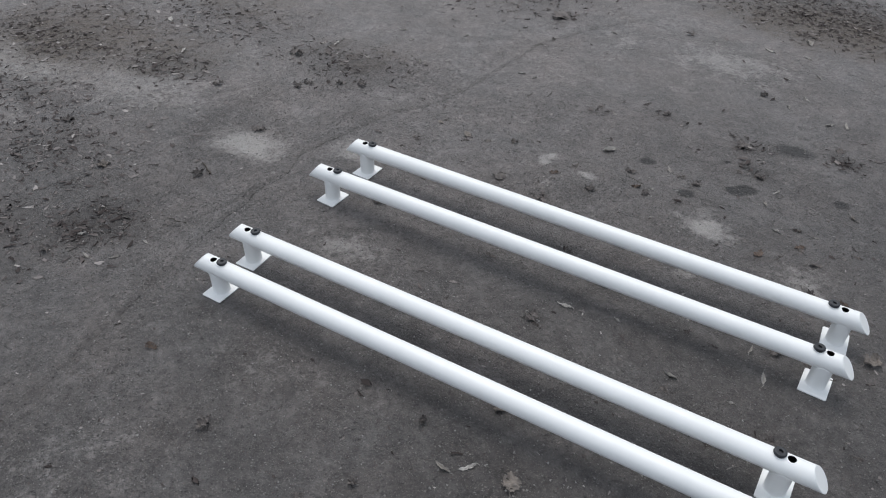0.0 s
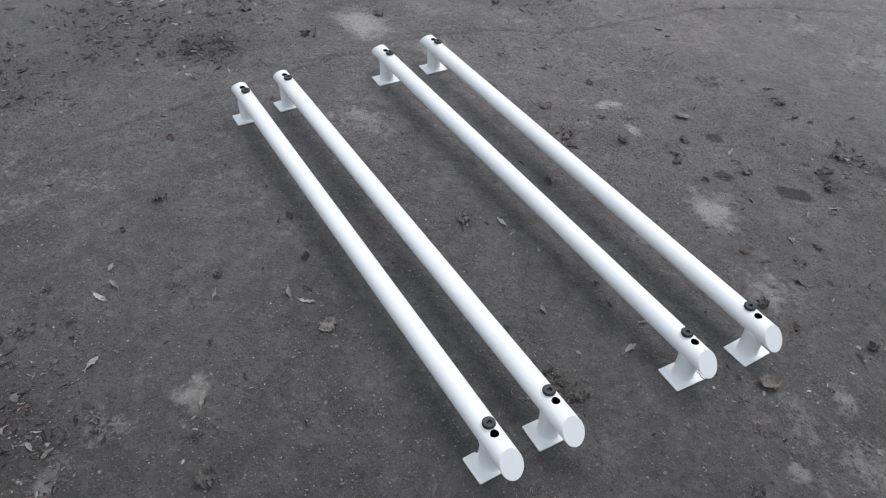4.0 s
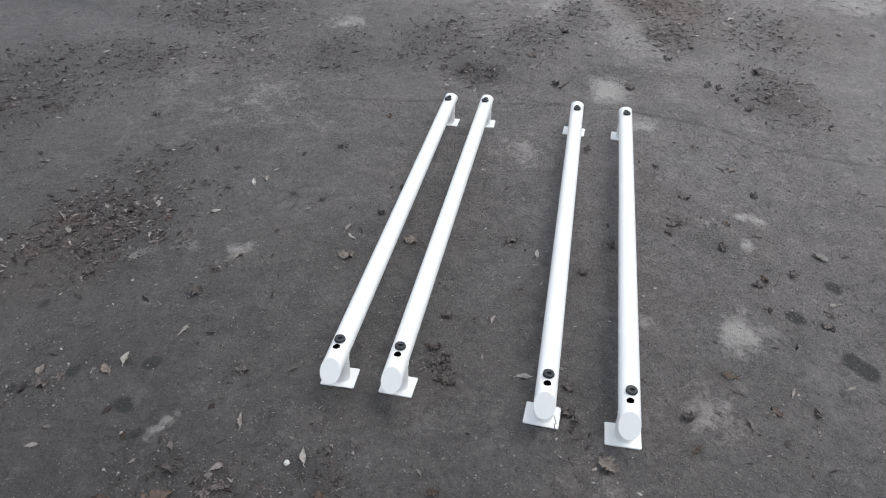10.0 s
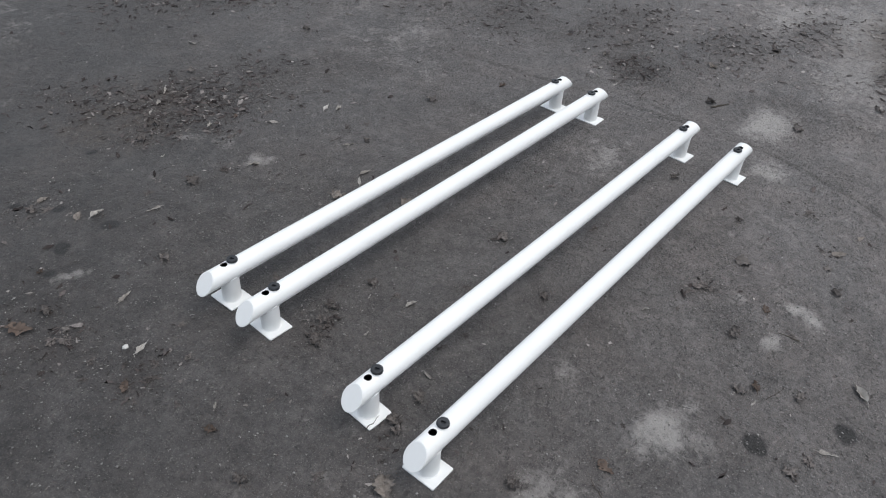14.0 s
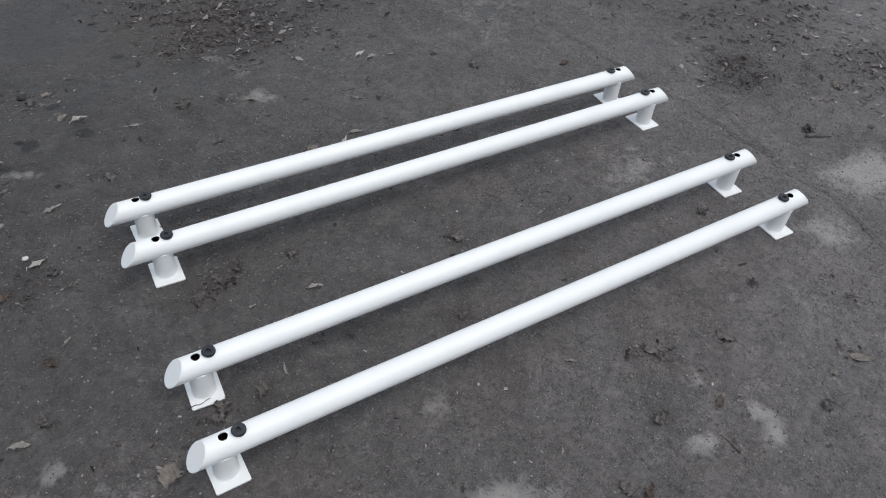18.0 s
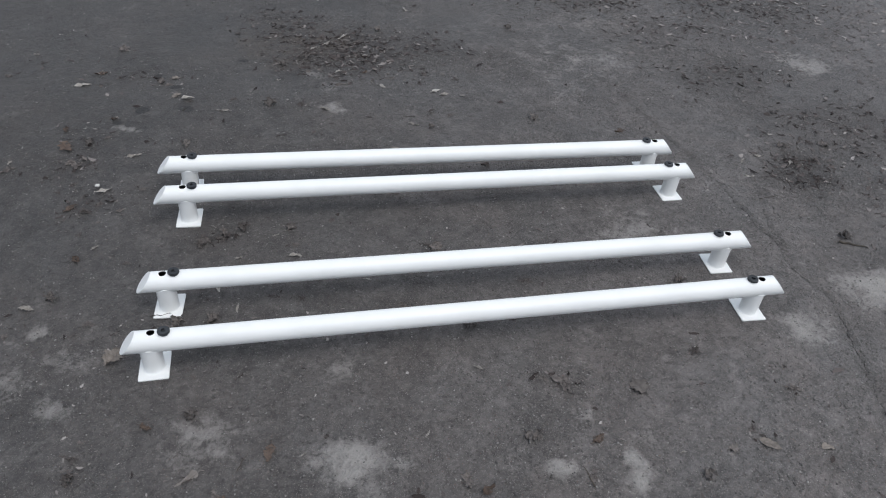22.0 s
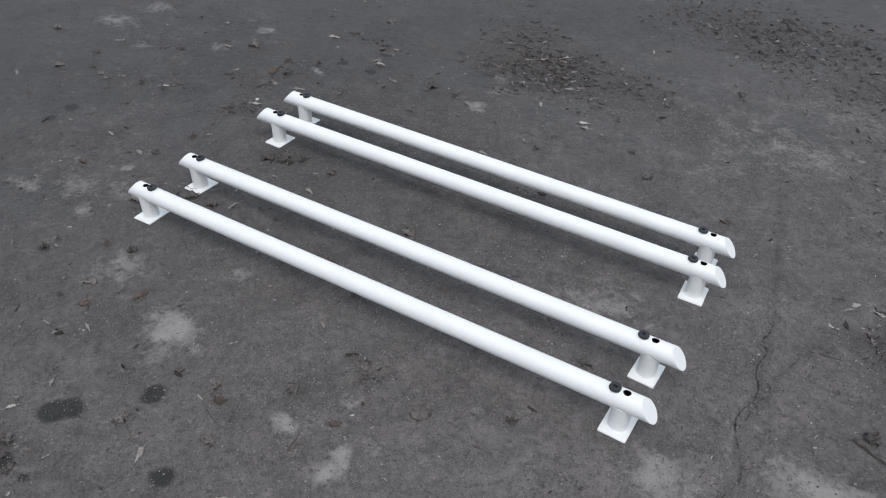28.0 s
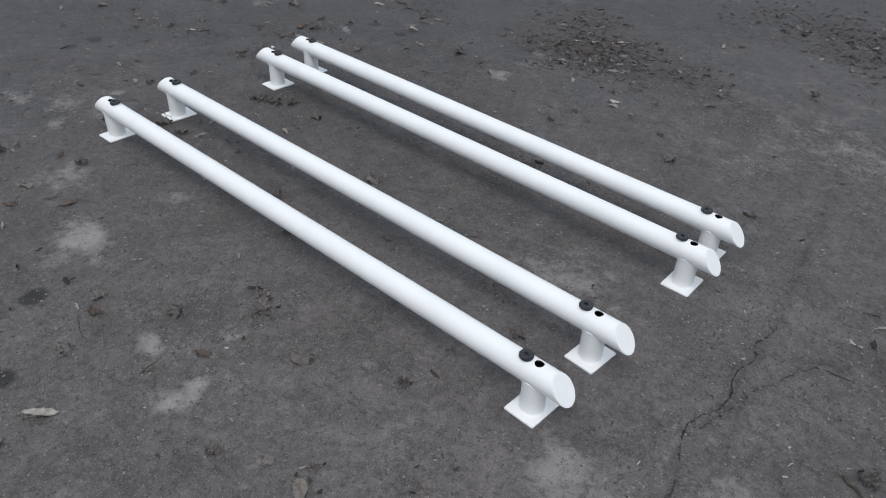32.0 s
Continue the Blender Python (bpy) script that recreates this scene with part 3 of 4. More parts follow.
def add_post(bar, x, y, turn, hole=None):
    """A short round post, notched to the tube above, welded to a flat plate."""
    bm = bmesh.new()
    low, high = [], []
    for k in range(40):
        a = 2 * math.pi * k / 40
        px, py = POST_R * math.cos(a), POST_R * math.sin(a)
        low.append((x + px, py, PLATE[2] - 0.0005))
        high.append((x + px, py, AXIS_Z - math.sqrt(max(PIPE_R ** 2 - py ** 2, 1e-6)) + 0.0015))
    ring_skin(bm, [low, high], False)
    bmesh.ops.recalc_face_normals(bm, faces=bm.faces)
    post = part("post", bm, WHITE, bar)
    for base in (True, False):
        bm = bmesh.new()
        rings = []
        for k in range(40):
            a = 2 * math.pi * k / 40
            c, s = math.cos(a), math.sin(a)
            z = PLATE[2] if base else AXIS_Z - math.sqrt(max(PIPE_R ** 2 - (POST_R * s) ** 2, 1e-6)) - 0.0004
            w = 0.0021 + 0.0005 * math.sin(7 * a) + 0.0003 * math.sin(17 * a)
            rings.append([(x + (POST_R + w * math.cos(b)) * c, (POST_R + w * math.cos(b)) * s, z + w * math.sin(b)) for b in (radians(q) for q in range(0, 360, 60))])
        rows = [[bm.verts.new(p) for p in ring] for ring in rings]
        for i in range(40):
            for j in range(6):
                bm.faces.new((rows[i][j], rows[i][(j + 1) % 6], rows[(i + 1) % 40][(j + 1) % 6], rows[(i + 1) % 40][j]))
        bmesh.ops.recalc_face_normals(bm, faces=bm.faces)
        part("weld_bead", bm, WHITE, post)
    bm = bmesh.new()
    bmesh.ops.create_cube(bm, size=1.0, matrix=Matrix.Diagonal((*PLATE, 1)))
    bmesh.ops.bevel(bm, geom=[e for e in bm.edges if abs(e.verts[0].co.z - e.verts[1].co.z) > 0.001], offset=0.002, segments=2, affect="EDGES")
    bmesh.ops.bevel(bm, geom=[e for e in bm.edges if e.verts[0].co.z > 0 and e.verts[1].co.z > 0], offset=0.0006, segments=1, affect="EDGES")
    bmesh.ops.transform(bm, matrix=pose(x, y, PLATE[2] / 2, 0, 0, turn), verts=bm.verts)
    if hole:
        drilled_plate(bm, hole, bar)
    else:
        part("base_plate", bm, WHITE, bar)


def add_plug(bar, x, y, turn):
    """A round rubber plug with a broad rim and a socket flat on one side, lying in the tube's top."""
    bm = bmesh.new()
    lathe(bm, [(0.0075, -0.007), (0.0130, -0.0052), (0.0160, -0.0030), (0.0166, -0.0010), (0.0163, 0.0022), (0.0148, 0.0042), (0.0128, 0.0048), (0.0086, 0.0044), (0.0064, 0.0036), (0.0060, 0.0012), (0.0058, -0.0015)])
    for v in bm.verts:
        r = math.hypot(v.co.x, v.co.y)
        if r < 0.0066:
            # a flat on one side of the round socket
            v.co.x = min(v.co.x, 0.0038)
        elif v.co.z < 0.003:
            v.co.z -= max(0.0, v.co.y ** 2 / (2 * PIPE_R) - 0.0018) * 0.8
    bmesh.ops.transform(bm, matrix=pose(x, 0, AXIS_Z) @ pose(0, 0, 0, -math.degrees(y / PIPE_R)) @ pose(0, 0, PIPE_R + 0.0042, 0, 0, turn), verts=bm.verts)
    part("rubber_plug", bm, RUBBER, bar, "black rubber plug")


def barrier(x0, x1, y0, y1, posts, plugs, holes, turns, bolt=None):
    """A pipe on two posts. x0, x1: its low tips; y0, y1: its line at x = 0 and at x = 1.72; posts, plugs and holes by their place along x."""
    mid, half = (x0 + x1) / 2, (x1 - x0) / 2
    ym = y0 + (y1 - y0) * mid / 1.72
    yaw = math.degrees(math.atan2(y1 - y0, 1.72))
    ends = [float(swell(p, y0 + (y1 - y0) * p / 1.72)) + 0.0012 for p in posts]
    pitch = -math.degrees(math.atan2(ends[1] - ends[0], posts[1] - posts[0]))
    z = ends[0] + (ends[1] - ends[0]) * (mid - posts[0]) / (posts[1] - posts[0])
    bar = new("parking_barrier")
    bar.empty_display_size = 0.1
    bar.matrix_world = pose(mid, ym, z, 0, pitch, yaw)
    new("pipe", pipe_mesh(-half, half, [(h - mid, hy) for h, hy in holes])).parent = bar
    add_cap(bar, -half, -1)
    add_cap(bar, half, 1)
    for p, t in zip(posts, turns):
        add_post(bar, p - mid, 0.002, t, bolt if p == posts[0] else None)
    for n, (p, py) in enumerate(plugs):
        add_plug(bar, p - mid, py, 17 + 40 * n)
    return tagged(bar, "white painted steel pipe barrier on two short posts", "barrier", "pipe barriers on the asphalt")


barrier(-0.120, 1.842, 0.000, 0.000, (-0.045, 1.750), ((0.000, -0.001), (1.720, -0.001)), ((-0.034, 0.002), (1.753, 0.001)), (1, -2))
barrier(-0.103, 1.852, 0.226, 0.224, (-0.024, 1.754), ((0.007, -0.001), (1.720, 0.000)), ((-0.024, 0.000), (1.755, 0.001)), (-3, -3))
barrier(-0.100, 1.858, 0.652, 0.655, (0.004, 1.772), ((0.028, -0.001), (1.739, 0.000)), ((-0.002, 0.000), (1.774, 0.001)), (-2, 1))
barrier(-0.104, 1.846, 0.828, 0.830, (0.000, 1.756), ((0.018, 0.000), (1.724, 0.000)), ((-0.010, 0.002), (1.760, 0.001)), (1, -1), (-0.832, 0.012))


# ---- fallen leaves ----
def sheet(bm, rows, thick):
    """A thin curled sheet from a grid of points, with an underside."""
    top = [[bm.verts.new(p) for p in row] for row in rows]
    low = [[bm.verts.new((p[0], p[1], p[2] - thick)) for p in row] for row in rows]
    h, w = len(rows), len(rows[0])
    for i in range(h - 1):
        for j in range(w - 1):
            bm.faces.new((top[i][j], top[i + 1][j], top[i + 1][j + 1], top[i][j + 1]))
            bm.faces.new((low[i][j], low[i][j + 1], low[i + 1][j + 1], low[i + 1][j]))
    rim = [(i, 0) for i in range(h)] + [(h - 1, j) for j in range(1, w)] + [(i, w - 1) for i in range(h - 2, -1, -1)] + [(0, j) for j in range(w - 2, 0, -1)]
    for (a, b), (c, d) in zip(rim, rim[1:] + rim[:1]):
        bm.faces.new((top[a][b], low[a][b], low[c][d], top[c][d]))


def tube(bm, points, radii, count=5):
    rows = []
    for i, p in enumerate(points):
        ahead = (Vector(points[min(i + 1, len(points) - 1)]) - Vector(points[max(i - 1, 0)])).normalized()
        side = ahead.cross(Vector((0, 0, 1))).normalized()
        up = side.cross(ahead)
        rows.append([Vector(p) + radii[i] * (math.cos(a) * side + math.sin(a) * up) for a in (2 * math.pi * k / count for k in range(count))])
    ring_skin(bm, rows)


def thick_cells(bm, points, cells, thick):
    """A thin sheet from the chosen cells (four point keys each) of a grid, with an underside and a rim."""
    top, low, sides = {}, {}, {}
    for cell in cells:
        for key in cell:
            if key not in top:
                p = points[key]
                top[key], low[key] = bm.verts.new(p), bm.verts.new((p[0], p[1], p[2] - thick))
        bm.faces.new([top[k] for k in cell])
        bm.faces.new([low[k] for k in reversed(cell)])
        for a, b in zip(cell, cell[1:] + cell[:1]):
            if (b, a) in sides:
                del sides[(b, a)]
            else:
                sides[(a, b)] = True
    for a, b in sides:
        bm.faces.new((top[b], top[a], low[a], low[b]))


def hanging_together(cells):
    """The largest set of cells that share edges."""
    at = collections.defaultdict(list)
    for n, cell in enumerate(cells):
        for a, b in zip(cell, cell[1:] + cell[:1]):
            at[frozenset((a, b))].append(n)
    todo, best = set(range(len(cells))), []
    while todo:
        group, edge = [], [todo.pop()]
        while edge:
            n = edge.pop()
            group.append(n)
            cell = cells[n]
            for a, b in zip(cell, cell[1:] + cell[:1]):
                for m in at[frozenset((a, b))]:
                    if m in todo:
                        todo.remove(m)
                        edge.append(m)
        best = max(best, group, key=len)
    return [cells[n] for n in sorted(best)]


def torn_sheet(bm, rows, thick, rng, loss):
    """A thin sheet eaten away at its edge and in places."""
    h, w = len(rows), len(rows[0])
    points = {(i, j): Vector(rows[i][j]) + Vector((rng.gauss(0, 0.0010), rng.gauss(0, 0.0010), rng.gauss(0, 0.0008))) for i in range(h) for j in range(w)}
    mid = (w - 1) / 2 - 0.5
    cells = []
    for i in range(h - 1):
        for j in range(w - 1):
            if rng.random() > loss * (0.35 + (abs(j - mid) / mid) ** 2):
                cells.append([(i, j), (i + 1, j), (i + 1, j + 1), (i, j + 1)])
    thick_cells(bm, points, hanging_together(cells), thick)


def settle(ob, x, y, turn):
    """Lays a thing on the ground at x, y."""
    low = min(v.co.z for v in ob.data.vertices)
    ob.matrix_world = pose(x, y, float(ground_height(x, y)) - low - 0.0006, 0, 0, turn)


def blade(rng, length, width, curl, fold, wave, shape, bite=0.0):
    """Grid of a leaf along x. shape: 0 willow, 1 oval, 2 round."""
    rows = []
    steps, across = 15, 7
    twist = rng.uniform(-0.5, 0.5)
    bend = rng.uniform(-0.4, 0.4)
    halves = (rng.uniform(0.55, 1.1), rng.uniform(0.55, 1.1)) if shape in (0, 3) else (1.0, 1.0)
    ph = [rng.uniform(0, 6.3) for _ in range(6)]
    for i in range(steps + 1):
        s = i / steps
        if shape == 0:
            w = width * math.sin(math.pi * min(s * 1.04, 1)) ** 0.75 * (1.15 - 0.5 * s)
        elif shape == 1:
            w = width * math.sin(math.pi * s ** 0.72) ** 0.7
        else:
            w = width * math.sqrt(max(1 - (2 * s - 1) ** 2, 0.0)) * (1 + 0.08 * math.sin(9 * s + ph[0]))
        if shape == 3:
            w = width * (1 - s) ** 0.8 * min(1.0, 0.45 + 5 * s)
        whole = max(w, width * 0.03)
        row = []
        for j in range(across):
            q = 2 * j / (across - 1) - 1
            w = whole * (halves[0] if q < 0 else halves[1])
            edge = 1 + bite * math.sin(s * 23 + ph[1] + 2 * q) * abs(q) + bite * 0.7 * math.sin(s * 41 + ph[2]) * abs(q)
            px, py = (s - 0.5) * length, q * w / 2 * edge
            pz = curl * (2 * s - 1) ** 2 * length + fold * abs(q) * w + twist * (2 * s - 1) * q * w * 0.6
            pz += wave * (math.sin(s * 9 + ph[3] + q * 2) + 0.6 * math.sin(s * 17 + ph[4] - q * 4)) * (0.4 + 0.6 * abs(q))
            row.append((px, py + bend * length * (s - 0.5) ** 2, pz))
        rows.append(row)
    return rows


def leaf(kind, x, y, turn, length, seed):
    rng = random.Random(seed)
    bm = bmesh.new()
    if kind == "willow":
        rows = blade(rng, length, length * rng.uniform(0.22, 0.42), rng.uniform(0.0, 0.16), rng.uniform(0.15, 0.75), 0.0022, 0, 0.16)
        mat, label, what = LEAF_PALE, "bleached narrow dry leaf lying curled on the asphalt", "leaf"
    elif kind == "tan":
        rows = blade(rng, length, length * rng.uniform(0.68, 0.85), rng.uniform(0.03, 0.12), rng.uniform(0.05, 0.25), 0.0058, 1, 0.18)
        mat, label, what = LEAF_TAN, "dry grey-tan crumpled leaf with torn edges on the asphalt", "leaf"
    elif kind == "oval":
        rows = blade(rng, length, length * rng.uniform(0.45, 0.58), 0.06, 0.2, 0.0014, 1, 0.04)
        mat, label, what = LEAF_TAN, "smooth tan oval leaf curled on the asphalt", "leaf"
    elif kind == "brown":
        rows = blade(rng, length, length * rng.uniform(0.45, 0.65), rng.uniform(0.04, 0.16), rng.uniform(0.1, 0.35), 0.002, 1, 0.15)
        mat, label, what = LEAF_BROWN, "dark brown curled dry leaf on the asphalt", "leaf"
    elif kind == "flat":
        rows = blade(rng, length, length * 0.88, 0.04, 0.05, 0.0026, 2, 0.24)
        mat, label, what = LEAF_FLAT, "round grey flattened leaf pressed on the asphalt", "leaf"
    elif kind == "folded":
        rows = blade(rng, length, length * 0.46, 0.10, 0.30, 0.0022, 3, 0.08)
        mat, label, what = LEAF_FOLDED, "grey-brown folded leaf with a pointed tip on the asphalt", "leaf"
    elif kind == "sliver":
        rows = blade(rng, length, length * 0.40, 0.05, 0.25, 0.0012, 3)
        mat, label, what = LEAF_PALE, "pale tan folded leaf with a pointed tip on the asphalt", "leaf"
    else:
        rows = blade(rng, length, length * rng.uniform(0.55, 0.95), rng.uniform(0.02, 0.1), rng.uniform(-0.1, 0.3), 0.0065, 1, 0.30)
        mat, label, what = LEAF_GREY, "crumpled weathered grey-brown leaf on the asphalt", "leaf"
    if kind in ("crumpled", "brown", "tan"):
        torn_sheet(bm, rows, 0.0005, rng, 0.07 if kind == "tan" else 0.13)
    else:
        sheet(bm, rows, 0.0005)
    bmesh.ops.recalc_face_normals(bm, faces=bm.faces)
    ob = part("fallen_leaf", bm, mat, smooth=kind not in ("crumpled", "tan"))
    settle(ob, x, y, turn)
    mid = [r[len(r) // 2] for r in rows]
    bm = bmesh.new()
    stem = 0.15 if kind == "willow" else 0.28
    tail = [(-length * 0.5 - length * stem, rng.uniform(-0.1, 0.1) * length, 0.0012), (-length * (0.5 + 0.45 * stem), 0.0, mid[0][2]), mid[0], mid[5], mid[10]]
    tube(bm, [(p[0], p[1], p[2] + (0.0002 if i > 1 else 0)) for i, p in enumerate(tail)], [0.0009, 0.0008, 0.0008, 0.0006, 0.0003])
    part("stalk", bm, mat, ob)
    return tagged(ob, label, what, "fallen leaves")


def twig(x, y, turn, length, thick, seed, lift=0.0, material=TWIG, label="thin dry broken twig lying on the asphalt"):
    rng = random.Random(seed)
    bm = bmesh.new()
    pts = [((k / 6 - 0.5) * length, rng.uniform(-0.05, 0.05) * length, rng.uniform(0, 0.03) * length) for k in range(7)]
    tube(bm, pts, [thick * (1.1 - 0.1 * k) for k in range(7)], 6)
    bmesh.ops.recalc_face_normals(bm, faces=bm.faces)
    ob = part("twig", bm, material)
    settle(ob, x, y, turn)
    ob.location.z += lift
    return tagged(ob, label, "twig", "fallen twigs")


def crushed_leaf(x, y, size, seed):
    """A trodden leaf: one creased sheet with ragged lobes, partly eaten away."""
    rng = random.Random(seed)
    bm = bmesh.new()
    rings, spokes = 6, 22
    ph = [rng.uniform(0, 6.3) for _ in range(8)]
    flat, fold = rng.uniform(0.45, 0.8), rng.uniform(0.06, 0.15)
    points, cells = {}, []
    for i in range(rings):
        for k in range(spokes):
            a = 2 * math.pi * k / spokes
            out = 1 + 0.35 * math.sin(3 * a + ph[0]) + 0.25 * math.sin(5 * a + ph[1]) + rng.gauss(0, 0.16)
            r = size * 0.5 * (0.12 + 0.88 * i / (rings - 1)) * max(0.3, 1 + (out - 1) * i / (rings - 1))
            px, py = r * math.cos(a), flat * r * math.sin(a)
            u, v = px / size, py / size
            z = fold * size * (0.5 * abs(math.sin(7 * u + ph[2] + 2 * v)) + 0.4 * abs(math.sin(11 * v + ph[3] - 3 * u)) + 0.25 * math.sin(19 * u + 13 * v + ph[4]))
            points[(i, k)] = (px + rng.gauss(0, 0.02) * size, py + rng.gauss(0, 0.02) * size, z + rng.gauss(0, 0.02) * size)
    for i in range(rings - 1):
        for k in range(spokes):
            gone = math.sin(2.3 * i + ph[5] + 4 * math.sin(0.9 * k + ph[6])) + rng.gauss(0, 0.35)
            if gone < 0.95 - 0.22 * i:
                cells.append([(i, k), (i + 1, k), (i + 1, (k + 1) % spokes), (i, (k + 1) % spokes)])
    thick_cells(bm, points, hanging_together(cells), 0.0005)
    bmesh.ops.recalc_face_normals(bm, faces=bm.faces)
    ob = part("crushed_leaf", bm, SHREDDED, smooth=False)
    settle(ob, x, y, rng.uniform(0, 360))
    return tagged(ob, "dark crushed dry leaf trodden flat on the asphalt", "leaf", "crushed leaves")


def pebble(x, y, size):
    rng = random.Random(3)
    bm = bmesh.new()
    bmesh.ops.create_icosphere(bm, subdivisions=2, radius=size / 2)
    for v in bm.verts:
        v.co *= rng.uniform(0.82, 1.14)
        v.co.z *= 0.6
    ob = part("pebble", bm, PEBBLE, smooth=False)
    settle(ob, x, y, 20)
    return tagged(ob, "small white rough pebble lying on the asphalt", "stone")


WILLOW_NEAR = [
    (1.02, 1.53, 28, 0.060), (0.78, 1.59, -52, 0.055), (0.87, 1.23, -30, 0.044), (0.77, 1.04, -11, 0.055), (0.71, 1.01, 49, 0.055),
    (0.74, 0.31, 3, 0.054), (0.35, 0.42, -11, 0.042), (-0.22, 1.05, 20, 0.055), (-0.297, 0.842, 22, 0.056), (0.11, 0.29, -79, 0.052),
    (0.285, -0.805, 60, 0.042), (0.268, -0.775, 50, 0.030), (0.232, -0.503, -20, 0.042), (0.10, -0.55, 3, 0.028),
    (0.17, 0.19, -95, 0.040), (0.66, -0.32, 52, 0.022), (0.84, -0.12, -33, 0.030), (-0.43, 0.28, -18, 0.046), (0.306, -0.692, -54, 0.040),
]
WILLOW_FAR = [
    (1.56, -1.19, -115, 0.030), (1.86, 2.26, -58, 0.035), (0.65, 2.18, -130, 0.062), (0.56, 2.10, -130, 0.055), (0.49, 2.05, -132, 0.050),
    (1.03, 2.52, -70, 0.050), (-0.52, 1.71, 12, 0.070), (1.05, 1.48, 18, 0.050),
    (-1.15, 0.70, 60, 0.034), (-0.68, 0.34, -15, 0.046), (0.51, 1.37, -25, 0.050), (-0.06, 1.49, 10, 0.055), (2.33, 0.93, -9, 0.048),
    (2.23, 0.89, 49, 0.045), (2.66, -0.98, -80, 0.060), (1.50, -1.01, -103, 0.045), (0.19, -1.50, -140, 0.045), (0.12, -1.52, 110, 0.060),
    (0.78, -0.81, 80, 0.018), (-0.01, -0.78, 130, 0.045),
]
CRUMPLED_NEAR = [
    (0.28, 1.43, -86, 0.053), (-0.04, 1.12, -87, 0.042), (0.10, 0.16, -130, 0.045),
    (0.18, 0.58, -70, 0.042), (0.12, 0.56, -83, 0.040), (0.05, 0.51, -101, 0.046), (0.34, 0.57, -105, 0.040), (0.81, 0.41, -101, 0.047),
    (0.73, -0.47, -87, 0.042), (0.06, -0.18, -98, 0.038),
    (-0.21, -0.33, -104, 0.036), (0.58, -0.68, -122, 0.044), (-0.02, 0.13, -63, 0.030), (0.66, 0.14, -104, 0.034), (0.85, 0.04, -22, 0.040),
    (1.59, 0.16, 2, 0.045), (0.84, -0.61, -5, 0.048), (0.93, -0.37, -14, 0.045),
]
CRUMPLED_FAR = [
    (1.56, 2.27, -86, 0.045), (0.94, 1.20, -104, 0.030), (1.41, 1.26, -85, 0.053), (0.89, 0.94, -87, 0.030), (-0.19, 1.69, -77, 0.042),
    (-0.40, 1.17, -94, 0.045), (0.84, 2.26, -107, 0.05), (0.34, 1.88, -92, 0.035), (-0.37, 0.31, -78, 0.040), (0.46, 1.95, 12, 0.04),
    (-0.80, 1.37, -12, 0.060), (-1.89, 0.98, -8, 0.060), (1.35, -0.54, 19, 0.032), (1.78, -2.00, 70, 0.12),
    (2.39, -0.05, -156, 0.060), (2.48, -0.52, 175, 0.055), (0.49, -1.09, 123, 0.070), (0.37, -0.88, 164, 0.050),
]
TAN = [(0.73, 0.78, -91, 0.060), (0.59, 0.99, -68, 0.060), (-0.16, 0.04, -127, 0.062), (2.74, 0.51, -126, 0.055)]
OVAL = [(-0.11, 1.53, 50, 0.052), (1.71, -0.51, -20, 0.036), (-0.13, 1.74, 10, 0.042)]
BROWN = [
    (-0.487, 1.165, -56, 0.078),
    (0.255, -0.321, -103, 0.050), (-0.51, 1.30, -77, 0.038), (-0.40, 0.76, -124, 0.042), (-0.33, 0.48, -59, 0.034),
    (1.76, 1.13, -173, 0.044), (-1.44, 0.88, 20, 0.034), (-0.60, 0.13, 10, 0.040), (-0.05, -0.20, -30, 0.034), (-0.46, 1.82, 15, 0.05), (-0.33, 1.34, 20, 0.026), (0.14, -0.44, 40, 0.040), (0.72, 1.77, 50, 0.026), (0.78, -0.50, 30, 0.040), (1.10, -0.40, 32, 0.040),
]
FLAT = [(1.275, -0.252, -85, 0.054), (-1.22, 0.72, 20, 0.040), (-1.47, 0.67, 10, 0.046), (-0.40, 1.06, 40, 0.024), (-0.92, 0.90, 0, 0.032), (0.77, 1.79, 30, 0.030), (1.45, -0.48, 10, 0.028)]
TWIGS = [(1.42, -1.08, -86, 0.070, 0.0015), (1.04, -0.50, 99, 0.060, 0.002), (2.36, 0.30, -26, 0.10, 0.004), (0.80, -0.55, -20, 0.08, 0.0012), (2.20, 0.62, 10, 0.09, 0.002), (0.86, 1.30, -10, 0.050, 0.0016), (-0.62, 0.35, 25, 0.045, 0.001)]

WILLOW_SMALL = [
    (-1.46, 1.05, 40, 0.045), (-1.11, 0.76, 30, 0.034), (-0.84, 0.79, 35, 0.050), (-0.91, 1.29, 10, 0.036), (-0.67, 1.10, 70, 0.026), (-0.94, 0.33, 15, 0.026),
    (-0.33, -0.37, -40, 0.034), (-0.78, 2.05, 0, 0.024), (-1.15, 1.54, 20, 0.036), (0.57, 0.28, -20, 0.022), (0.16, -0.56, 60, 0.026), (0.34, -0.335, 30, 0.018),
    (0.51, -0.86, 70, 0.018), (0.72, -0.52, -10, 0.024), (1.25, -0.51, 50, 0.014), (1.31, -0.47, 0, 0.018), (-0.28, 0.53, 40, 0.024), (0.29, 0.535, 20, 0.020),
    (0.17, 0.43, 10, 0.022), (0.74, 1.64, -70, 0.024), (0.60, 1.78, 20, 0.034), (0.83, 1.75, 40, 0.020), (1.09, 1.73, -10, 0.018), (0.32, 1.69, 10, 0.020),
]
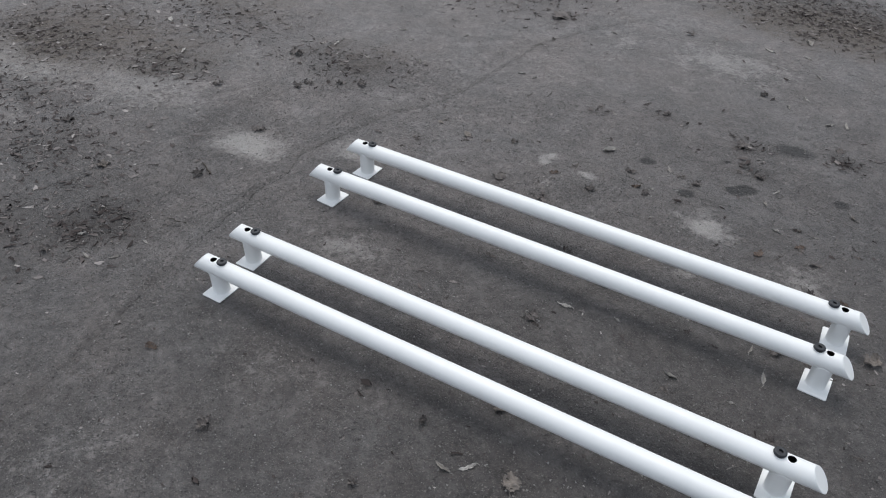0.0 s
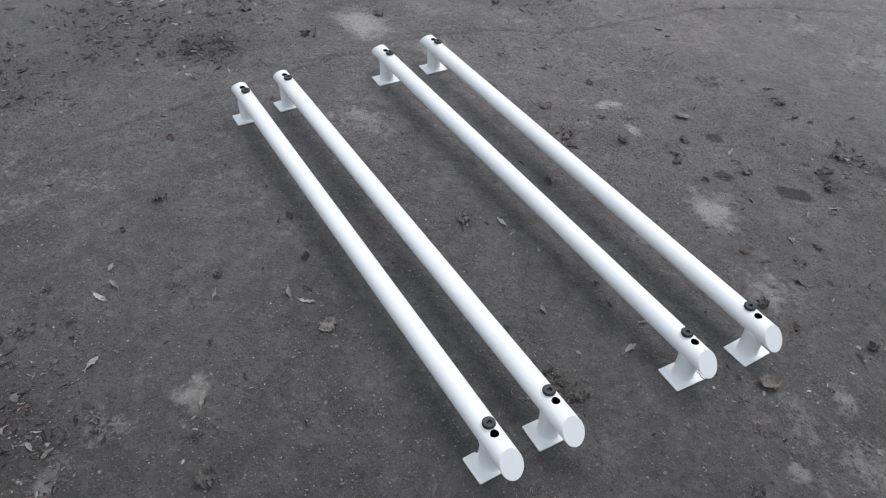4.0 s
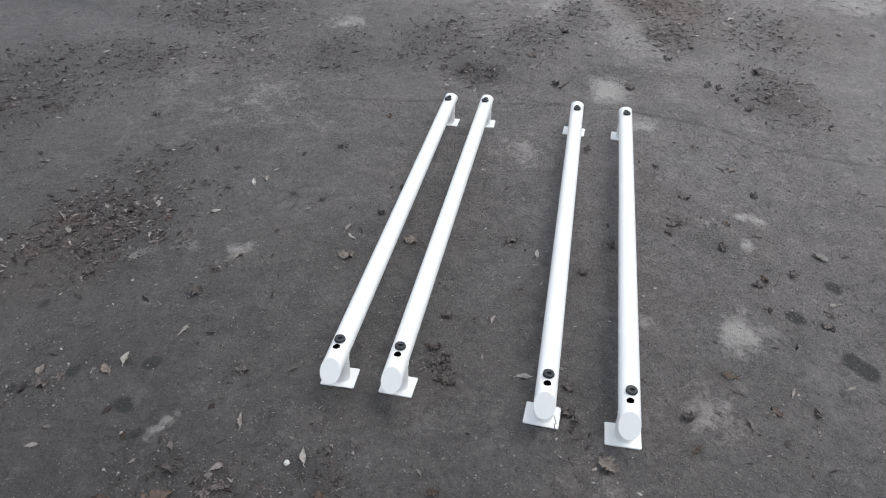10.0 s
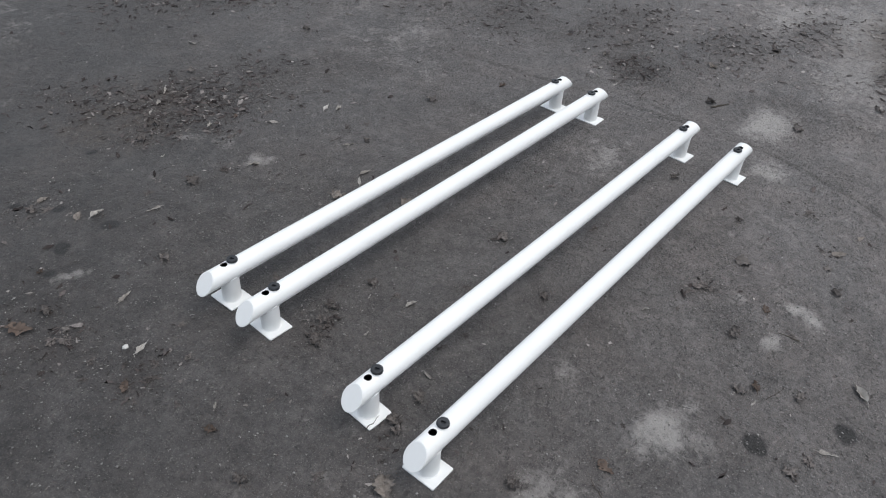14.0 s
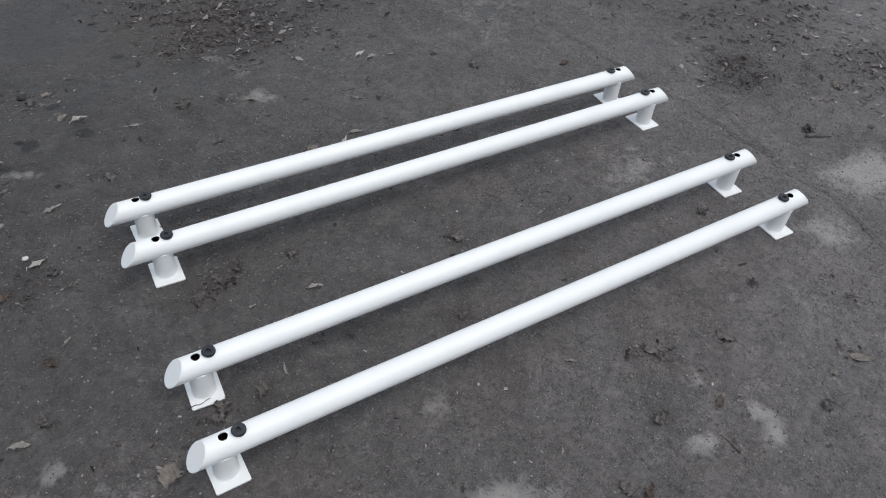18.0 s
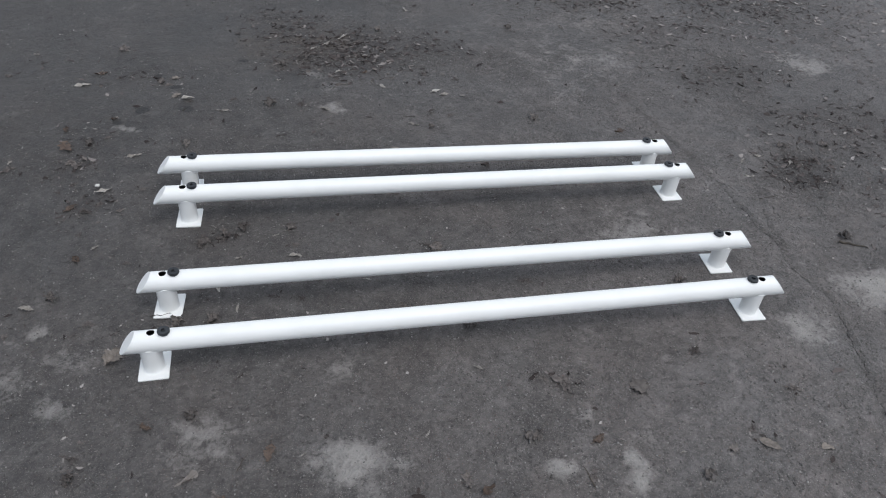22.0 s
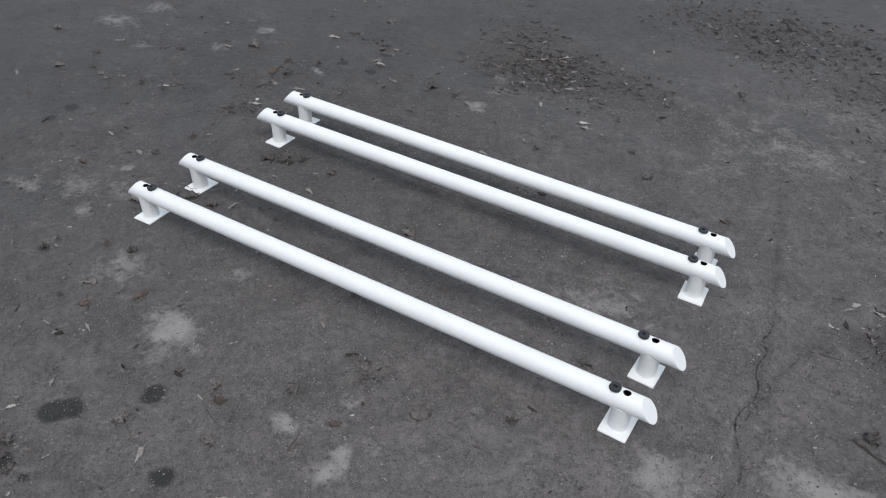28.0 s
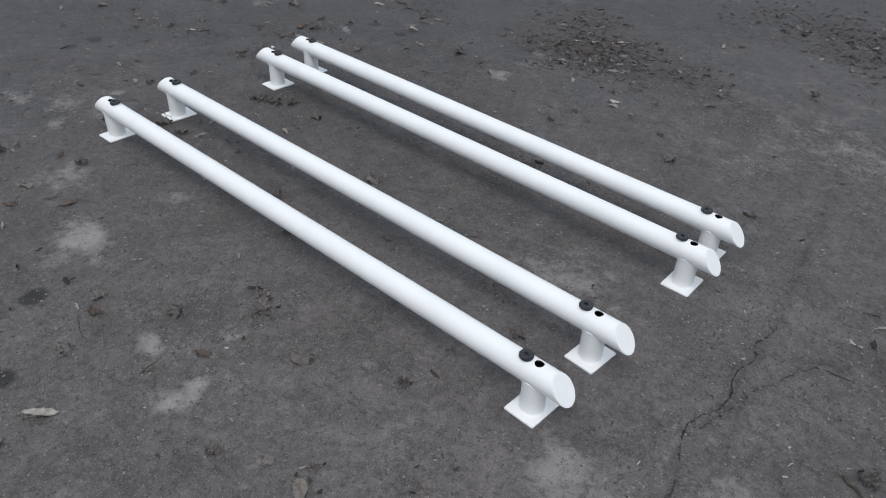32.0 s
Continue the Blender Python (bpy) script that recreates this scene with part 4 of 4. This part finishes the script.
WILLOW_EAST = [
    (2.45, -1.33, 20, 0.045), (2.34, -1.24, 60, 0.036), (2.15, -1.03, -50, 0.050), (2.62, -0.26, -30, 0.036), (3.45, -0.30, 40, 0.030), (2.41, -0.92, -10, 0.045),
    (3.29, -0.46, -60, 0.080), (3.47, -0.72, 20, 0.06), (3.66, -0.72, -40, 0.08), (2.44, 0.86, 50, 0.040), (2.20, 0.77, -10, 0.038), (2.11, -1.45, 70, 0.032),
    (1.64, -1.20, 20, 0.040), (1.87, -1.66, 80, 0.028), (1.42, -1.95, -20, 0.038), (0.40, -1.02, 50, 0.034), (0.44, -2.42, -60, 0.09), (0.41, -2.21, -40, 0.05),
    (0.16, -2.38, 10, 0.04), (0.32, -2.0, -50, 0.046), (0.61, -2.20, -30, 0.07), (0.33, -1.71, -55, 0.045), (0.39, -1.58, -60, 0.04), (0.985, -0.732, 45, 0.078),
]
CRUMPLED_EAST = [
    (3.52, 0.32, 20, 0.045), (2.51, -0.47, -30, 0.06), (2.35, -0.60, 10, 0.040), (3.18, 0.35, 40, 0.06), (2.85, -0.27, 70, 0.055), (2.76, -0.76, 20, 0.08),
    (2.25, -0.65, -40, 0.06), (2.68, 0.98, 30, 0.042), (2.48, 0.99, -20, 0.046), (1.04, -2.17, 10, 0.055), (0.52, -1.64, 40, 0.04), (2.36, 0.35, -30, 0.05),
]
SCRAPS_WEST = [
    (-2.08, 1.21, 0.04), (-1.92, 1.12, 0.035), (-1.29, 0.60, 0.045), (-1.07, 0.63, 0.07), (-1.32, 0.75, 0.04), (-1.05, 0.72, 0.035), (-0.96, 0.76, 0.04),
    (-0.80, 0.83, 0.06), (-1.19, 1.10, 0.07), (-1.11, 1.14, 0.07), (-0.67, 1.05, 0.065), (-0.45, 1.05, 0.05), (-0.42, 1.02, 0.055), (-0.91, 0.42, 0.04),
    (-0.86, 0.57, 0.03), (-0.76, 0.20, 0.06), (-0.66, 0.23, 0.05), (-0.47, 0.18, 0.03), (-0.41, 0.70, 0.03), (-0.36, 0.82, 0.05), (-0.34, 0.73, 0.06),
    (-0.30, 0.77, 0.04), (-0.21, -0.27, 0.045), (-1.35, 1.53, 0.05), (-0.85, 1.83, 0.05), (-0.40, 2.09, 0.08), (-0.44, 1.69, 0.04), (-0.38, 1.77, 0.04),
    (-0.15, 1.66, 0.04), (-0.73, 1.95, 0.045), (-1.31, 0.39, 0.04), (-0.87, 0.23, 0.028),
]
SCRAPS_MID = [
    (0.13, 1.48, 0.036), (-0.23, 0.72, 0.035), (-0.34, 0.61, 0.035), (-0.17, 0.44, 0.036), (0.15, 0.81, 0.045), (0.29, 0.985, 0.032), (0.48, 0.60, 0.034),
    (-0.17, 0.84, 0.03), (-0.41, 0.91, 0.03), (-0.46, 0.87, 0.025), (-0.24, 0.18, 0.05), (-0.28, 0.14, 0.045), (-0.08, 0.12, 0.040), (-0.11, 0.10, 0.034),
    (0.08, 0.245, 0.028), (0.27, 0.235, 0.040), (0.36, 0.215, 0.032), (0.35, 0.475, 0.038), (0.06, 0.53, 0.06), (0.12, 0.54, 0.05), (0.19, 0.60, 0.045),
    (0.53, 0.345, 0.036), (-0.06, -0.50, 0.04), (0.13, -0.42, 0.036), (0.45, -0.88, 0.04), (0.46, -0.94, 0.045), (0.65, -0.70, 0.06), (0.40, -0.29, 0.024),
    (0.06, -0.05, 0.022), (1.065, -0.205, 0.072), (1.01, -0.18, 0.038), (0.91, -0.19, 0.026), (1.07, 0.21, 0.05), (1.05, -0.505, 0.045),
]
SCRAPS_EAST = [
    (1.72, -0.32, 0.05), (1.50, -0.14, 0.05), (1.27, -0.62, 0.026), (1.74, -0.24, 0.02), (1.04, 1.30, 0.045), (1.14, 1.66, 0.05), (1.00, 1.74, 0.06),
    (0.96, 1.62, 0.045), (0.96, 1.33, 0.055), (0.45, 1.19, 0.034), (0.41, 1.42, 0.05), (0.59, 1.62, 0.05), (0.64, 1.64, 0.034), (0.84, 1.69, 0.045),
    (0.78, 1.72, 0.022), (0.46, 1.80, 0.055), (0.58, 1.70, 0.05), (0.69, 1.30, 0.025), (1.53, -0.43, 0.034), (1.55, -0.455, 0.024), (0.73, 0.74, 0.03), (0.79, 0.43, 0.04), (1.16, -1.09, 0.06), (0.98, -1.23, 0.055), (0.87, -1.19, 0.07), (0.55, -1.16, 0.05), (0.51, -1.07, 0.08), (0.11, -1.28, 0.07), (1.68, -1.69, 0.06),
]

for spots in (SCRAPS_WEST, SCRAPS_MID, SCRAPS_EAST):
    for n, (x, y, size) in enumerate(spots):
        crushed_leaf(x, y, 0.88 * size, 700 + n + int(100 * (x + 3)))
pebble(-0.325, 0.875, 0.017)
leaf("sliver", 0.714, -0.734, -66, 0.052, 960)
leaf("folded", 0.060, -0.366, -150, 0.060, 963)
leaf("sliver", 0.085, 1.38, 170, 0.050, 961)
leaf("oval", 1.555, -0.482, -39, 0.058, 962)

count = 0
for kind, spots in (("willow", WILLOW_NEAR), ("willow", WILLOW_FAR), ("willow", WILLOW_SMALL), ("willow", WILLOW_EAST), ("crumpled", CRUMPLED_EAST), ("crumpled", CRUMPLED_NEAR), ("crumpled", CRUMPLED_FAR), ("tan", TAN), ("oval", OVAL), ("brown", BROWN), ("flat", FLAT)):
    for x, y, turn, length in spots:
        count += 1
        leaf(kind, x, y, turn, length, 500 + count)
for n, (x, y, turn, length, thick) in enumerate(TWIGS):
    twig(x, y, turn, length, thick, 900 + n)


twig(0.028, -0.566, -84, 0.100, 0.0012, 952, 0, TWIG_PALE, "long thin pale bleached twig lying on the asphalt")
twig(0.19, -0.335, 60, 0.055, 0.0014, 953)
twig(-0.046, 0.190, 4, 0.058, 0.0012, 950, 0.0068)
leaf("crumpled", 0.004, 0.160, 60, 0.045, 951)


def paper_sheet(x, y, turn):
    """A crumpled rectangular sheet lying flat."""
    rng = random.Random(5)
    bm = bmesh.new()
    rows = [[(u * 0.021 - 0.095, v * 0.021 - 0.075, 0.002 + rng.uniform(0, 0.006)) for v in range(8)] for u in range(10)]
    sheet(bm, rows, 0.0006)
    bmesh.ops.recalc_face_normals(bm, faces=bm.faces)
    ob = part("paper_sheet", bm, plain_material("white_paper", (0.55, 0.56, 0.56), (0.75, 0.75, 0.74), 0.7, 20))
    settle(ob, x, y, turn)
    return tagged(ob, "white crumpled sheet of paper lying on the ground", "paper")


paper_sheet(4.22, -0.85, 20)


# ---- loose stuff on the ground ----
def scatter(name, count, box, chance, shape, material, label, category, seed):
    """Many small pieces as one mesh. shape(rng, n) gives corner offsets (n, k, 3) and the faces of one piece."""
    rng = np.random.default_rng(seed)
    x, y = rng.uniform(box[0], box[1], count * 8), rng.uniform(box[2], box[3], count * 8)
    keep = np.nonzero(rng.random(len(x)) < chance(x, y))[0][:count]
    x, y = x[keep], y[keep]
    z = ground_height(x, y)
    corners, faces = shape(rng, len(x))
    verts = corners + np.stack([x, y, z], -1)[:, None]
    k = corners.shape[1]
    faces = (np.asarray(faces)[None] + (np.arange(len(x)) * k)[:, None, None]).reshape(-1, np.asarray(faces).shape[1])
    me = bpy.data.meshes.new(name)
    me.vertices.add(verts.shape[0] * k)
    me.vertices.foreach_set("co", verts.astype(np.float32).ravel())
    me.loops.add(faces.size)
    me.loops.foreach_set("vertex_index", faces.astype(np.int32).ravel())
    me.polygons.add(len(faces))
    me.polygons.foreach_set("loop_start", np.arange(0, faces.size, faces.shape[1], dtype=np.int32))
    me.update(calc_edges=True)
    me.validate()
    me.materials.append(material)
    return tagged(new(name, me), label, category, kind="stuff")


def turned(rng, p, n):
    a = rng.uniform(0, 2 * np.pi, n)
    c, s = np.cos(a)[:, None], np.sin(a)[:, None]
    return np.stack([p[..., 0] * c - p[..., 1] * s, p[..., 0] * s + p[..., 1] * c, p[..., 2]], -1)


def flakes(small, large, narrow, lift=1.0, broad=0.75):
    def make(rng, n):
        size = rng.uniform(0, 1, n) ** 2.2 * (large - small) + small
        wide = size * rng.uniform(narrow, broad, n)
        u = np.array([-1, 0, 1, -1, 0, 1, -1, 0, 1]) / 2
        v = np.array([-1, -1, -1, 0, 0, 0, 1, 1, 1]) / 2
        taper = 1 - 0.7 * np.abs(u * 2) ** 2
        p = np.stack([u * size[:, None], v * wide[:, None] * taper, np.zeros((n, 9))], -1)
        p[..., :2] += rng.normal(0, 0.10, (n, 9, 2)) * size[:, None, None]
        curl = rng.normal(0.0, 0.5, n)[:, None] * v ** 2 * wide[:, None] + rng.normal(0.1, 0.4, n)[:, None] * u ** 2 * size[:, None]
        tilt = rng.normal(0, 0.18, n)[:, None] * p[..., 0] + rng.normal(0, 0.25, n)[:, None] * p[..., 1]
        z = curl + tilt + rng.normal(0, 0.05, (n, 9)) * size[:, None]
        p[..., 2] = lift * (z - z.min(1, keepdims=True)) + 0.0004
        return turned(rng, p, n), [(0, 1, 4, 3), (1, 2, 5, 4), (3, 4, 7, 6), (4, 5, 8, 7)]
    return make


def crumbs(small, large):
    def make(rng, n):
        size = rng.uniform(0, 1, n) ** 2.8 * (large - small) + small
        p = np.array([(1, 0, 0), (0, 1, 0), (-1, 0, 0), (0, -1, 0), (0, 0, 0.55), (0, 0, -0.6)], float)
        p = p[None] * (1 + rng.normal(0, 0.25, (n, 6, 3))) * size[:, None, None] / 2
        p[..., :2] += rng.normal(0, 0.14, (n, 6, 2)) * size[:, None, None]
        p[..., 2] += (size * 0.2)[:, None]
        return turned(rng, p, n), [(0, 1, 4), (1, 2, 4), (2, 3, 4), (3, 0, 4), (1, 0, 5), (2, 1, 5), (3, 2, 5), (0, 3, 5)]
    return make


def clear(x, y):
    """0 on and close to the base plates."""
    free = np.ones(np.shape(x))
    for px, py in ((-0.045, 0.0), (1.75, 0.0), (-0.024, 0.225), (1.754, 0.225), (0.004, 0.652), (1.772, 0.655), (0.0, 0.828), (1.756, 0.83)):
        free = free * ((np.abs(x - px) > 0.06) | (np.abs(y - py) > 0.07))
    return free


def litter_chance(x, y):
    return clear(x, y) * np.clip(mould(x, y) ** 1.6 * 0.95 + 0.003 + 0.03 * np.clip(field(x, y, 1.6, 71) - 0.1, 0, 1), 0, 1)


def scrap_chance(x, y):
    near = np.zeros(np.shape(x))
    for px, py, size in SCRAPS_WEST + SCRAPS_MID + SCRAPS_EAST:
        near = np.maximum(near, np.exp(-(((x - px) ** 2 + (y - py) ** 2) / (0.9 * size) ** 2)))
    return clear(x, y) * near


def swept(x, y):
    """Fewer crumbs where the dust lies bare."""
    return clear(x, y) * (1 - 0.8 * np.clip(blobs(x, y, DUST, 11, 0.35, 0.6), 0, 1))


def even_chance(x, y):
    return swept(x, y) * np.clip(0.5 + 0.7 * field(x, y, 3.5, 73, 3), 0.06, 1) * np.clip(0.4 + 0.5 * x, 0.3, 1)


def blown_chance(x, y):
    return np.clip(0.25 + 0.9 * field(x, y, 1.5, 74, 3) + 0.5 * mould(x, y), 0.02, 1) * np.clip((x + 0.25 * y - 2.45) / 0.9, 0, 1)


def thin_chance(x, y):
    return swept(x, y) * np.clip(0.25 + 0.6 * field(x, y, 2.2, 72) + 0.8 * mould(x, y), 0.05, 1)


scatter("leaf_litter", 40000, (-2.6, 4.8, -3.3, 4.4), litter_chance, flakes(0.004, 0.038, 0.03, 0.5, 0.55), MOULD, "trodden dark leaf litter in patches on the asphalt", "litter", 81)
scatter("leaf_scraps", 1500, (-2.2, 1.9, -1.05, 2.2), scrap_chance, flakes(0.004, 0.018, 0.10, 0.8), MOULD, "dark scraps broken off crushed leaves", "litter", 86)
scatter("blown_leaf_litter", 7000, (2.1, 5.4, -2.6, 3.2), blown_chance, flakes(0.005, 0.040, 0.05, 0.35, 0.6), BLOWN, "grey-brown blown dry leaf litter strewn thinly over the asphalt", "litter", 85)
scatter("loose_grit", 64000, (-2.7, 3.4, -2.2, 3.2), thin_chance, crumbs(0.0018, 0.0080), GRAVEL, "loose grit and small stones on the asphalt", "grit", 82)
scatter("fine_grit", 95000, (-0.7, 2.7, -1.05, 2.0), even_chance, crumbs(0.0018, 0.0068), GRAVEL, "fine crumbs of stone and soil strewn over the asphalt", "grit", 84)
scatter("leaf_chaff", 19000, (-2.6, 4.6, -3.2, 4.2), thin_chance, flakes(0.003, 0.014, 0.08, 0.6), CHAFF, "pale bits of broken leaves on the asphalt", "litter", 83)
